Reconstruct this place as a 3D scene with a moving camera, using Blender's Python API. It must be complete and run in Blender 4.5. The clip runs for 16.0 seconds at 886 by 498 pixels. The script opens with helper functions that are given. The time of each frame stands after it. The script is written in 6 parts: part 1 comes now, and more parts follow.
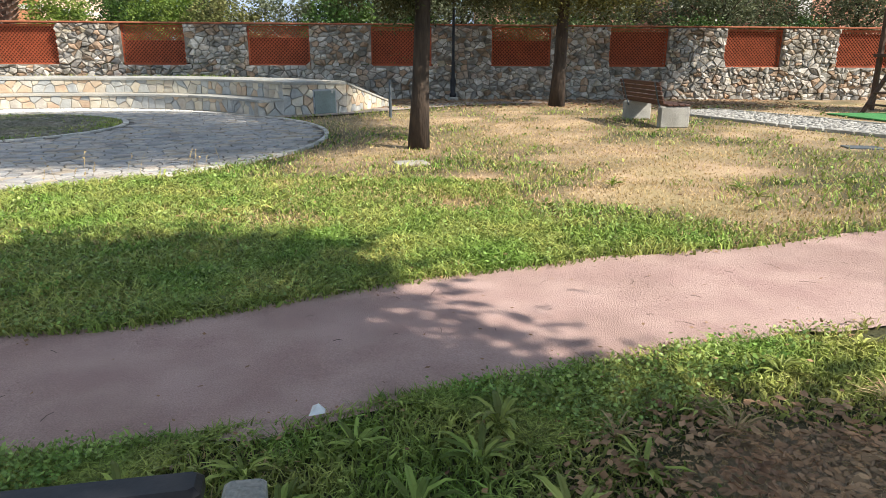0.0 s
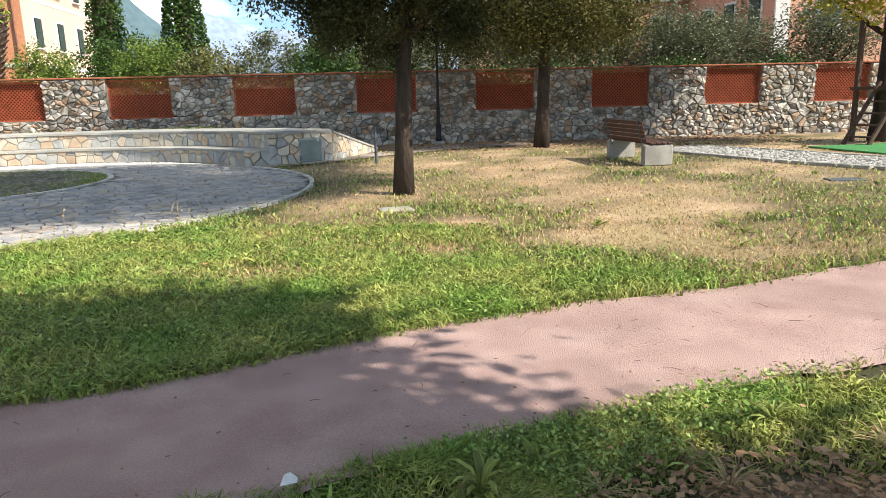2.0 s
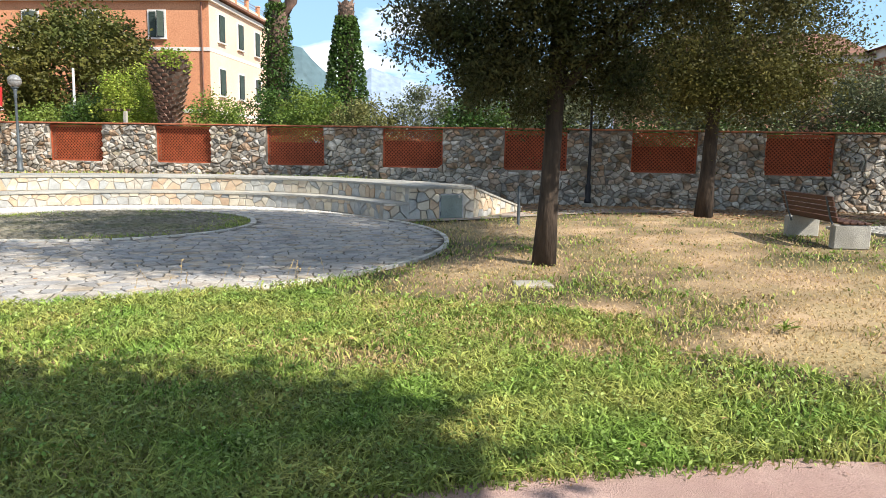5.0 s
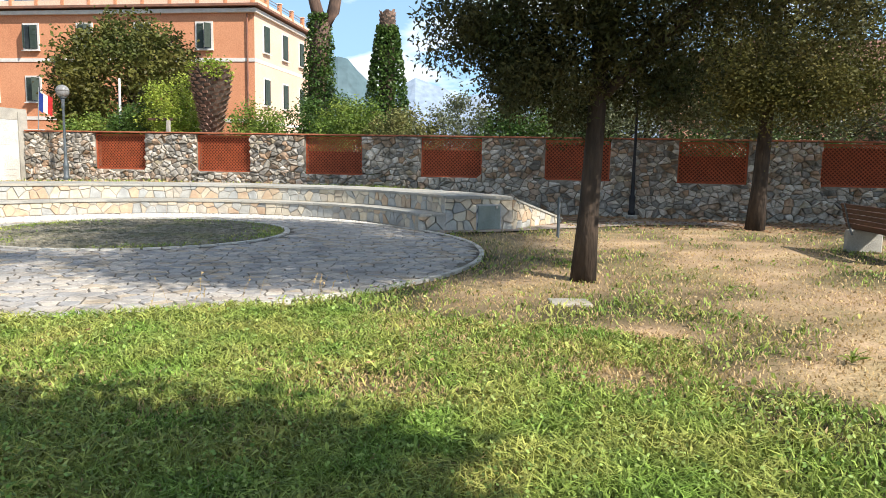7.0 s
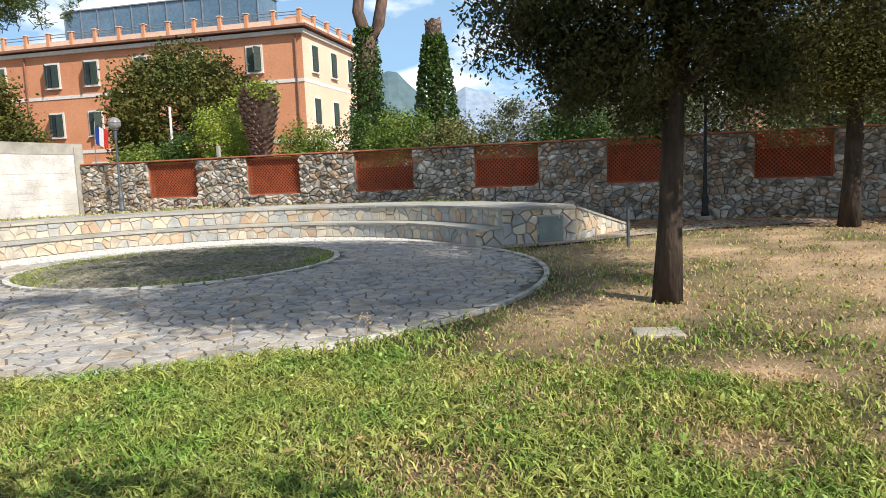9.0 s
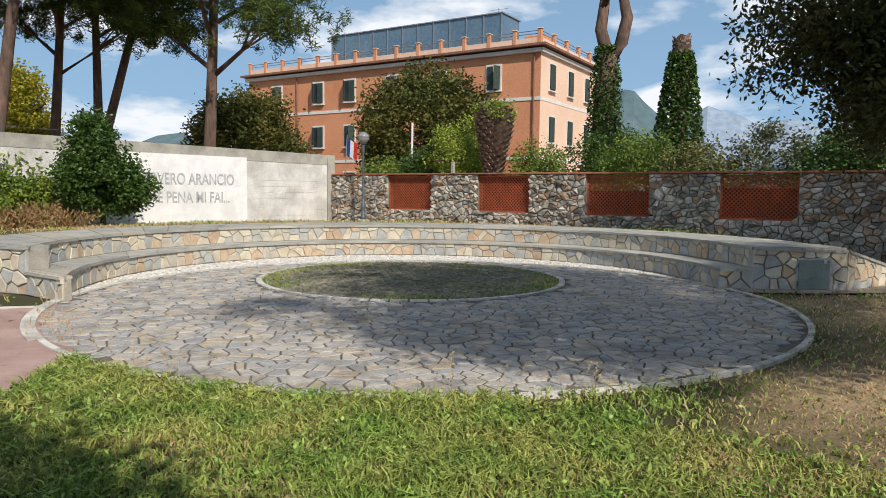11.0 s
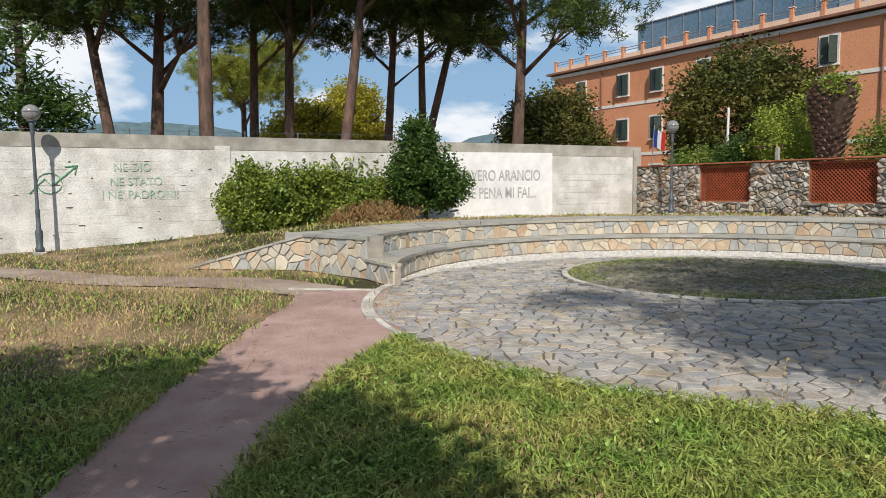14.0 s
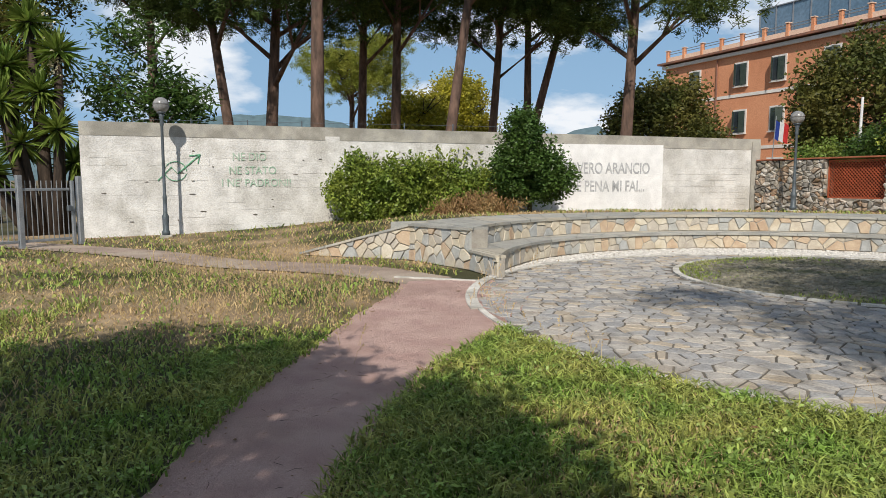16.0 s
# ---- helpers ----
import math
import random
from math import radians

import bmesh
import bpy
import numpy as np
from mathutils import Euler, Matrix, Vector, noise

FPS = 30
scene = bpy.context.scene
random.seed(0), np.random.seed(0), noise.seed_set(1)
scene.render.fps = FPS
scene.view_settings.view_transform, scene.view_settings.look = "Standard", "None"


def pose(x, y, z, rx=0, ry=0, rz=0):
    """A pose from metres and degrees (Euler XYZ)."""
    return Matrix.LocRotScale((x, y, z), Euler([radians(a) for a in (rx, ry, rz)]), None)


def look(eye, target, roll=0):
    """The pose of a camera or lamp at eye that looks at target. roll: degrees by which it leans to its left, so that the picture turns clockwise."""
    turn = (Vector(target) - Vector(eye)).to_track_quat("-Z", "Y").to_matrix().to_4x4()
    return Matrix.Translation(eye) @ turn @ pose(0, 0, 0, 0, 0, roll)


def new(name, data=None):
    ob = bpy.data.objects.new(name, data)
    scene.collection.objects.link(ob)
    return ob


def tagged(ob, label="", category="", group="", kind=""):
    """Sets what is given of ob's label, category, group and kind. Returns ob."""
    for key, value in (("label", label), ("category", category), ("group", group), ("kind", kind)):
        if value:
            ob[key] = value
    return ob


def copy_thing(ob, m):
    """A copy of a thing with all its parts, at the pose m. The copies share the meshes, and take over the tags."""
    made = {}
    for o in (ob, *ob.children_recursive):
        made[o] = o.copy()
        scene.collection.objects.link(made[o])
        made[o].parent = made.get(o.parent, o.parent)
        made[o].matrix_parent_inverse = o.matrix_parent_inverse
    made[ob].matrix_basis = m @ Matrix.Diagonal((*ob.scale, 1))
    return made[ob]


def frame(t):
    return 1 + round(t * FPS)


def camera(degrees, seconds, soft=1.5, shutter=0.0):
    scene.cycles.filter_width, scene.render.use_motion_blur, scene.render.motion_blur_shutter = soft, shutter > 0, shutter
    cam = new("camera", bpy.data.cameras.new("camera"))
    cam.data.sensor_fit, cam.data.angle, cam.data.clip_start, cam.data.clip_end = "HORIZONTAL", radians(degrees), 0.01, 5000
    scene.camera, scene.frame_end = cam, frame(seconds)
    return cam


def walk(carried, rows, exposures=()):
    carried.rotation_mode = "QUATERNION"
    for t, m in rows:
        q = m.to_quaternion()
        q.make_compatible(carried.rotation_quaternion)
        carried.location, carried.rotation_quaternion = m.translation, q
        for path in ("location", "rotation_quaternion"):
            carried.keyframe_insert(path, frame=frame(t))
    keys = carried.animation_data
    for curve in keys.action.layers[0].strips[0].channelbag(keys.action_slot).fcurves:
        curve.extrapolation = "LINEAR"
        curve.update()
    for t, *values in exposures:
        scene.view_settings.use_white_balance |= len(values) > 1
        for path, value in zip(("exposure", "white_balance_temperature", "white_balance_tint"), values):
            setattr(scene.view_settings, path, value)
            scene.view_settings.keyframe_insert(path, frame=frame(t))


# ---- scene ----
cam = camera(66.0, 16.0, soft=0.5)
PATH = [
    (0, (0.359, 0.5, 1.321), (0.486, 2.419, 0.772), 0.3),
    (0.5, (0.364, 0.512, 1.327), (0.507, 2.444, 0.828), 0.4),
    (1, (0.373, 0.544, 1.333), (0.528, 2.481, 0.861), -0.3),
    (1.5, (0.395, 0.552, 1.343), (0.555, 2.492, 0.886), -0.8),
    (2, (0.437, 0.585, 1.343), (0.589, 2.532, 0.913), -1.4),
    (2.5, (0.47, 0.619, 1.336), (0.575, 2.575, 0.934), -1.0),
    (3, (0.492, 0.75, 1.325), (0.486, 2.709, 0.923), -0.5),
    (3.5, (0.428, 1.007, 1.364), (0.376, 2.964, 0.956), 0.0),
    (4, (0.471, 1.25, 1.383), (0.289, 3.21, 1.024), -0.5),
    (4.2, (0.504, 1.345, 1.387), (0.297, 3.306, 1.057), 1.2),
    (6.5, (0.497, 1.914, 1.412), (0.14, 3.866, 1.163), -0.4),
    (7, (0.551, 2.042, 1.402), (0.17, 3.99, 1.151), 1.2),
    (7.5, (0.562, 2.203, 1.387), (0.13, 4.134, 1.096), 0.7),
    (8, (0.464, 2.437, 1.427), (0.053, 4.373, 1.143), 1.0),
    (8.2, (0.446, 2.561, 1.412), (0.017, 4.495, 1.143), -0.2),
    (10.3, (0.078, 3.303, 1.599), (-0.788, 5.096, 1.421), -0.6),
    (10.5, (0.041, 3.335, 1.588), (-0.919, 5.08, 1.406), -0.5),
    (11, (0.025, 3.43, 1.585), (-1.102, 5.074, 1.418), 0.7),
    (11.5, (0.0, 3.461, 1.573), (-1.228, 5.033, 1.426), 0.2),
    (12, (0.022, 3.477, 1.579), (-1.266, 4.999, 1.424), 0.0),
    (12.5, (0.003, 3.476, 1.56), (-1.309, 4.971, 1.347), 0.4),
    (13, (-0.1, 3.466, 1.535), (-1.551, 4.826, 1.322), -0.0),
    (13.5, (-0.147, 3.478, 1.53), (-1.76, 4.644, 1.329), -0.4),
    (14, (-0.138, 3.48, 1.535), (-1.853, 4.493, 1.354), -0.7),
    (14.5, (-0.2, 3.484, 1.518), (-1.978, 4.382, 1.337), -0.5),
    (15, (-0.201, 3.459, 1.518), (-2.013, 4.285, 1.328), -0.2),
    (15.5, (-0.219, 3.453, 1.521), (-2.051, 4.231, 1.329), 0.0),
    (16, (-0.229, 3.437, 1.511), (-2.071, 4.188, 1.31), 0.0),
]
walk(cam, [(t, look(eye, target, roll)) for t, eye, target, roll in PATH], [(0, 0.80), (4, 0.78), (7, 0.70), (8.2, 0.64), (10.5, -0.04), (13, -0.12), (16, -0.14)])

# ---- world and sun ----
TO_SUN = Vector((0.654, -0.353, 0.669)).normalized()
world = bpy.data.worlds.new("sky")
scene.world = world
world.use_nodes = True
wn, wl = world.node_tree.nodes, world.node_tree.links
sky = wn.new("ShaderNodeTexSky")
sky.sky_type, sky.sun_disc = "NISHITA", False
sky.sun_elevation = math.asin(TO_SUN.z)
sky.sun_rotation = math.atan2(TO_SUN.x, TO_SUN.y)
sky.altitude, sky.air_density, sky.dust_density, sky.ozone_density = 50, 1.0, 0.35, 3.0
wt = wn.new("ShaderNodeTexCoord")
wm = wn.new("ShaderNodeMapping")
wm.inputs["Scale"].default_value = (1.0, 1.0, 2.6)
wm.inputs["Location"].default_value = (0.35, 0.2, 0.1)
wc = wn.new("ShaderNodeTexNoise")
wc.inputs["Scale"].default_value, wc.inputs["Detail"].default_value, wc.inputs["Roughness"].default_value = 3.4, 10, 0.52
wr = wn.new("ShaderNodeValToRGB")
wr.color_ramp.elements[0].position, wr.color_ramp.elements[1].position = 0.515, 0.60
wx = wn.new("ShaderNodeMixRGB")
wx.inputs[2].default_value = (13.6, 14.1, 14.8, 1)
wl.new(wt.outputs["Generated"], wm.inputs["Vector"])
wl.new(wm.outputs["Vector"], wc.inputs["Vector"])
wl.new(wc.outputs["Fac"], wr.inputs["Fac"])
wl.new(wr.outputs["Color"], wx.inputs[0])
wsep = wn.new("ShaderNodeSeparateXYZ")
wh = wn.new("ShaderNodeMapRange")
wh.inputs[1].default_value, wh.inputs[2].default_value, wh.inputs[3].default_value, wh.inputs[4].default_value = 0.0, 0.75, 0.95, 0.1
wz = wn.new("ShaderNodeMixRGB")
wz.inputs[2].default_value = (4.6, 7.6, 11.2, 1)
wl.new(wt.outputs["Generated"], wsep.inputs[0])
wl.new(wsep.outputs["Z"], wh.inputs[0])
wl.new(wh.outputs[0], wz.inputs[0])
wl.new(sky.outputs["Color"], wz.inputs[1])
wl.new(wz.outputs["Color"], wx.inputs[1])
wl.new(wx.outputs["Color"], wn["Background"].inputs["Color"])
wn["Background"].inputs["Strength"].default_value = 0.072
sun = new("sun", bpy.data.lights.new("sun", "SUN"))
sun.data.energy, sun.data.angle, sun.data.color = 5.0, radians(0.53), (1.0, 0.925, 0.82)
sun.matrix_world = look(TO_SUN * 60, (0, 0, 0))


# ---- materials ----
def mat(name, a, b=None, scale=4.0, rough=0.85, bump=0.3, fine=60.0, c=None, spread=0.0, metal=0.0, leaf=0.0, wear=0.35, stretch=(1, 1, 1), spec=0.3):
    """Two-scale noise material: colours a to b, stains of colour c, random tone by piece (spread)."""
    m = bpy.data.materials.new(name)
    m.use_nodes = True
    n, l = m.node_tree.nodes, m.node_tree.links
    p = n["Principled BSDF"]
    p.inputs["Roughness"].default_value, p.inputs["Metallic"].default_value = rough, metal
    p.inputs["Specular IOR Level"].default_value = spec
    b = b or tuple(v * 0.7 for v in a)
    tc = n.new("ShaderNodeTexCoord")
    mp = n.new("ShaderNodeMapping")
    mp.inputs["Scale"].default_value = stretch
    geo = n.new("ShaderNodeNewGeometry")
    l.new(geo.outputs["Position"], mp.inputs["Vector"])
    big = n.new("ShaderNodeTexNoise")
    big.inputs["Scale"].default_value, big.inputs["Detail"].default_value = scale, 6
    small = n.new("ShaderNodeTexNoise")
    small.inputs["Scale"].default_value, small.inputs["Detail"].default_value = fine, 4
    l.new(mp.outputs["Vector"], big.inputs["Vector"])
    l.new(mp.outputs["Vector"], small.inputs["Vector"])
    r1 = n.new("ShaderNodeValToRGB")
    r1.color_ramp.elements[0].position, r1.color_ramp.elements[1].position = 0.36, 0.64
    r1.color_ramp.elements[0].color, r1.color_ramp.elements[1].color = (*a, 1), (*b, 1)
    l.new(big.outputs["Fac"], r1.inputs["Fac"])
    out = r1.outputs["Color"]
    if c:
        st = n.new("ShaderNodeTexNoise")
        st.inputs["Scale"].default_value, st.inputs["Detail"].default_value = scale * 0.37, 8
        l.new(mp.outputs["Vector"], st.inputs["Vector"])
        r2 = n.new("ShaderNodeValToRGB")
        r2.color_ramp.elements[0].position, r2.color_ramp.elements[1].position = 0.5, 0.62
        l.new(st.outputs["Fac"], r2.inputs["Fac"])
        k = n.new("ShaderNodeMath")
        k.operation, k.inputs[1].default_value = "MULTIPLY", wear * 2
        l.new(r2.outputs["Color"], k.inputs[0])
        mx = n.new("ShaderNodeMixRGB")
        mx.inputs[2].default_value = (*c, 1)
        l.new(k.outputs[0], mx.inputs[0])
        l.new(out, mx.inputs[1])
        out = mx.outputs["Color"]
    gr = n.new("ShaderNodeMixRGB")
    gr.blend_type, gr.inputs[0].default_value = "OVERLAY", 0.45
    l.new(out, gr.inputs[1])
    l.new(small.outputs["Fac"], gr.inputs[2])
    out = gr.outputs["Color"]
    if spread:
        oi = n.new("ShaderNodeObjectInfo")
        ad = n.new("ShaderNodeMath")
        ad.operation = "ADD"
        l.new(oi.outputs["Random"], ad.inputs[0])
        l.new(geo.outputs["Random Per Island"], ad.inputs[1])
        fr = n.new("ShaderNodeMath")
        fr.operation = "FRACT"
        l.new(ad.outputs[0], fr.inputs[0])
        mr = n.new("ShaderNodeMapRange")
        mr.inputs[3].default_value, mr.inputs[4].default_value = 1 - spread, 1 + spread
        l.new(fr.outputs[0], mr.inputs[0])
        hv = n.new("ShaderNodeHueSaturation")
        l.new(mr.outputs[0], hv.inputs["Value"])
        l.new(out, hv.inputs["Color"])
        out = hv.outputs["Color"]
    l.new(out, p.inputs["Base Color"])
    if bump:
        bp = n.new("ShaderNodeBump")
        bp.inputs["Strength"].default_value, bp.inputs["Distance"].default_value = bump, 0.02
        l.new(small.outputs["Fac"], bp.inputs["Height"])
        l.new(bp.outputs["Normal"], p.inputs["Normal"])
    if leaf:
        tr = n.new("ShaderNodeBsdfTranslucent")
        l.new(out, tr.inputs["Color"])
        ms = n.new("ShaderNodeMixShader")
        ms.inputs[0].default_value = leaf
        l.new(p.outputs[0], ms.inputs[1])
        l.new(tr.outputs[0], ms.inputs[2])
        l.new(ms.outputs[0], n["Material Output"].inputs["Surface"])
    return m


def stone_mat(name, tones, rough=0.8, bump=0.5, fine=45.0, dirt=0.25):
    """Stone whose tone is picked piece by piece from a list of colours."""
    m = mat(name, (0.5, 0.5, 0.5), (0.36, 0.36, 0.36), 6.0, rough, bump, fine, c=(0.16, 0.15, 0.13), wear=dirt)
    n, l = m.node_tree.nodes, m.node_tree.links
    p = n["Principled BSDF"]
    src = p.inputs["Base Color"].links[0].from_socket
    oi, geo = n.new("ShaderNodeObjectInfo"), n.new("ShaderNodeNewGeometry")
    ad, fr = n.new("ShaderNodeMath"), n.new("ShaderNodeMath")
    ad.operation, fr.operation = "ADD", "FRACT"
    l.new(oi.outputs["Random"], ad.inputs[0])
    l.new(geo.outputs["Random Per Island"], ad.inputs[1])
    l.new(ad.outputs[0], fr.inputs[0])
    r = n.new("ShaderNodeValToRGB")
    r.color_ramp.interpolation = "CONSTANT"
    e = r.color_ramp.elements
    while len(e) < len(tones):
        e.new(0.5)
    for k, t in enumerate(tones):
        e[k].position, e[k].color = k / len(tones), (*t, 1)
    l.new(fr.outputs[0], r.inputs["Fac"])
    ov = n.new("ShaderNodeMixRGB")
    ov.blend_type, ov.inputs[0].default_value = "OVERLAY", 0.75
    l.new(r.outputs["Color"], ov.inputs[1])
    l.new(src, ov.inputs[2])
    l.new(ov.outputs["Color"], p.inputs["Base Color"])
    return m


M = {}
M["soil"] = mat("soil_grass", (0.36, 0.25, 0.155), (0.47, 0.345, 0.215), 1.3, 0.95, 0.9, 40, c=(0.30, 0.25, 0.12))
# soil goes dark under lush grass, painting the shade between blades
sn, sl = M["soil"].node_tree.nodes, M["soil"].node_tree.links
lush_at, lush_map, lush_shade_mix = sn.new("ShaderNodeAttribute"), sn.new("ShaderNodeMapRange"), sn.new("ShaderNodeMixRGB")
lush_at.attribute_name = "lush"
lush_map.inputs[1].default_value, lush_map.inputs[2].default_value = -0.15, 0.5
lush_shade_mix.inputs[2].default_value = (0.05, 0.05, 0.02, 1)
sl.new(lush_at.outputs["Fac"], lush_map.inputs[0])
sl.new(lush_map.outputs[0], lush_shade_mix.inputs[0])
sl.new(sn["Principled BSDF"].inputs["Base Color"].links[0].from_socket, lush_shade_mix.inputs[1])
sl.new(lush_shade_mix.outputs["Color"], sn["Principled BSDF"].inputs["Base Color"])
M["dirt"] = mat("bare_earth", (0.20, 0.13, 0.09), (0.28, 0.19, 0.12), 1.5, 0.95, 0.8, 50, c=(0.30, 0.24, 0.15))
M["pink"] = mat("pink_path", (0.475, 0.315, 0.277), (0.585, 0.41, 0.362), 2.6, 0.95, 1.0, 150, c=(0.34, 0.23, 0.19), wear=0.22)
M["blade"] = mat("grass_blade", (0.18, 0.285, 0.055), (0.36, 0.37, 0.105), 1.6, 0.5, 0, 8, spread=0.55, leaf=0.22, spec=0.2)
M["clover"] = mat("lawn_weed_leaf", (0.20, 0.33, 0.075), (0.34, 0.42, 0.13), 2.2, 0.5, 0, 8, spread=0.45, leaf=0.25, spec=0.3)
M["straw"] = mat("dry_grass", (0.60, 0.45, 0.25), (0.48, 0.36, 0.18), 0.8, 0.8, 0, 8, spread=0.3, leaf=0.3)
M["flag"] = stone_mat("flagstone", [(0.44, 0.415, 0.385), (0.50, 0.46, 0.41), (0.37, 0.365, 0.36), (0.52, 0.48, 0.42), (0.42, 0.41, 0.395), (0.47, 0.44, 0.40), (0.39, 0.385, 0.38), (0.49, 0.42, 0.33)], 0.75, 0.9, dirt=0.3)
M["clad"] = stone_mat("cladding_stone", [(0.56, 0.51, 0.41), (0.48, 0.48, 0.45), (0.61, 0.55, 0.44), (0.56, 0.44, 0.31), (0.43, 0.44, 0.43), (0.64, 0.59, 0.49), (0.52, 0.48, 0.41)], 0.75, dirt=0.18)
M["rubble"] = stone_mat("rubble_stone", [(0.47, 0.43, 0.37), (0.37, 0.35, 0.31), (0.56, 0.51, 0.44), (0.43, 0.34, 0.26), (0.30, 0.285, 0.26), (0.50, 0.47, 0.42), (0.45, 0.32, 0.22), (0.58, 0.55, 0.50)], 0.9, 1.0, 22, dirt=0.5)
M["mortar"] = mat("mortar", (0.44, 0.41, 0.35), (0.34, 0.31, 0.27), 5, 0.95, 0.6, 70)
M["wallmortar"] = mat("dark_wall_mortar", (0.30, 0.27, 0.225), (0.17, 0.15, 0.12), 5, 0.95, 0.6, 70)
M["joint"] = mat("joint_mortar", (0.17, 0.15, 0.125), (0.10, 0.09, 0.075), 4, 0.95, 0.6, 70)
M["cap"] = mat("slab_stone", (0.40, 0.39, 0.35), (0.30, 0.30, 0.28), 2.5, 0.8, 0.4, 60, c=(0.46, 0.41, 0.32), spread=0.12)
M["kerb"] = mat("pale_kerb", (0.62, 0.60, 0.55), (0.50, 0.48, 0.44), 6, 0.85, 0.4, 70, c=(0.30, 0.28, 0.24), spread=0.1)
M["pebble"] = mat("white_pebble", (0.66, 0.64, 0.60), (0.50, 0.48, 0.45), 9, 0.6, 0.1, 60, spread=0.15)
M["cobble"] = mat("river_cobble", (0.46, 0.44, 0.40), (0.31, 0.30, 0.27), 5, 0.85, 0.3, 60, spread=0.35)
M["moss"] = mat("mossy_cobble", (0.25, 0.23, 0.18), (0.16, 0.15, 0.11), 3, 0.9, 0.5, 60, c=(0.13, 0.14, 0.07), spread=0.25)
M["tile"] = mat("terracotta", (0.42, 0.15, 0.08), (0.32, 0.11, 0.06), 6, 0.8, 0.3, 60, spread=0.15)
M["lattice"] = mat("lattice_clay", (0.42, 0.10, 0.045), (0.32, 0.08, 0.036), 5, 0.75, 0.2, 80, spread=0.08)
M["render"] = mat("old_whitewash", (0.68, 0.67, 0.645), (0.52, 0.51, 0.49), 2.4, 0.92, 0.9, 26, c=(0.40, 0.385, 0.35), wear=0.30)
M["concrete"] = mat("grey_concrete", (0.42, 0.40, 0.35), (0.32, 0.31, 0.28), 3, 0.92, 0.5, 60, c=(0.22, 0.21, 0.18))
M["fresh"] = mat("fresh_white_paint", (0.81, 0.81, 0.81), (0.72, 0.72, 0.72), 3, 0.85, 0.7, 30, c=(0.60, 0.60, 0.60), wear=0.25)
M["ink"] = mat("grey_lettering", (0.34, 0.35, 0.36), (0.50, 0.51, 0.52), 6, 0.9, 0, 30)
M["green_ink"] = mat("green_spray", (0.26, 0.42, 0.30), (0.42, 0.50, 0.42), 6, 0.9, 0, 30)
M["pale_ink"] = mat("pale_blue_lettering", (0.50, 0.56, 0.62), (0.58, 0.62, 0.66), 6, 0.9, 0, 30)
M["bark"] = mat("dark_bark", (0.075, 0.054, 0.04), (0.035, 0.027, 0.021), 8, 0.95, 1.0, 24, stretch=(1, 1, 0.25))
M["pinebark"] = mat("pine_bark", (0.17, 0.108, 0.082), (0.085, 0.058, 0.046), 5, 0.95, 1.0, 12, stretch=(1, 1, 0.3))
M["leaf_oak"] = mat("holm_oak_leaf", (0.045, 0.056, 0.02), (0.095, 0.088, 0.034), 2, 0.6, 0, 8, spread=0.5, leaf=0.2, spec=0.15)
# yellower oak leaf whose colour holds the light shining through it
M["leaf_backlit"] = mat("backlit_oak_leaf", (0.075, 0.082, 0.022), (0.16, 0.145, 0.045), 1.2, 0.55, 0, 8, spread=0.5, leaf=0.4, spec=0.2)
M["leaf_tan"] = mat("straggly_shrub_leaf", (0.19, 0.18, 0.07), (0.14, 0.16, 0.05), 1.2, 0.6, 0, 8, spread=0.45, leaf=0.3, spec=0.2)
M["leaf_olive"] = mat("olive_leaf", (0.10, 0.12, 0.06), (0.155, 0.17, 0.09), 2, 0.5, 0, 8, spread=0.35, leaf=0.25)
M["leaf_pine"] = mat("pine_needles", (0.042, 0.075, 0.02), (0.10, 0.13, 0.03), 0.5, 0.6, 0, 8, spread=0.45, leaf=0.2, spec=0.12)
# lighter copy of the pine needles, with sunlight put into the green
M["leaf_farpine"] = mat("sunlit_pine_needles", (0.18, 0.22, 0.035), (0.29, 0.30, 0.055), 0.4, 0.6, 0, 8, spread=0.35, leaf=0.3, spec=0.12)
M["leaf_lime"] = mat("linden_leaf", (0.08, 0.10, 0.025), (0.145, 0.135, 0.035), 0.5, 0.5, 0, 8, spread=0.45, leaf=0.25, spec=0.2)
M["leaf_ivy"] = mat("ivy_leaf", (0.12, 0.20, 0.035), (0.20, 0.26, 0.05), 1, 0.5, 0, 8, spread=0.4, leaf=0.35)
M["leaf_dark"] = mat("laurel_leaf", (0.045, 0.095, 0.02), (0.085, 0.145, 0.03), 1, 0.4, 0, 8, spread=0.45, leaf=0.25)
M["leaf_laurel"] = mat("upright_laurel_leaf", (0.13, 0.20, 0.033), (0.24, 0.29, 0.05), 1.5, 0.4, 0, 8, spread=0.5, leaf=0.3)
M["leaf_creeper"] = mat("bright_creeper_leaf", (0.24, 0.33, 0.05), (0.34, 0.39, 0.07), 1.0, 0.5, 0, 8, spread=0.4, leaf=0.35, spec=0.2)
M["leaf_yellow"] = mat("yellowing_leaf", (0.46, 0.40, 0.04), (0.30, 0.29, 0.035), 0.5, 0.5, 0, 8, spread=0.3, leaf=0.35)
M["leaf_red"] = mat("dry_weed", (0.30, 0.17, 0.08), (0.36, 0.26, 0.12), 1, 0.8, 0, 8, spread=0.3, leaf=0.3)
M["litter"] = mat("fallen_leaf", (0.24, 0.13, 0.07), (0.34, 0.21, 0.11), 3, 0.8, 0, 8, spread=0.4)
M["flower"] = mat("cream_flower", (0.80, 0.74, 0.55), (0.70, 0.66, 0.46), 4, 0.7, 0, 8, leaf=0.3)
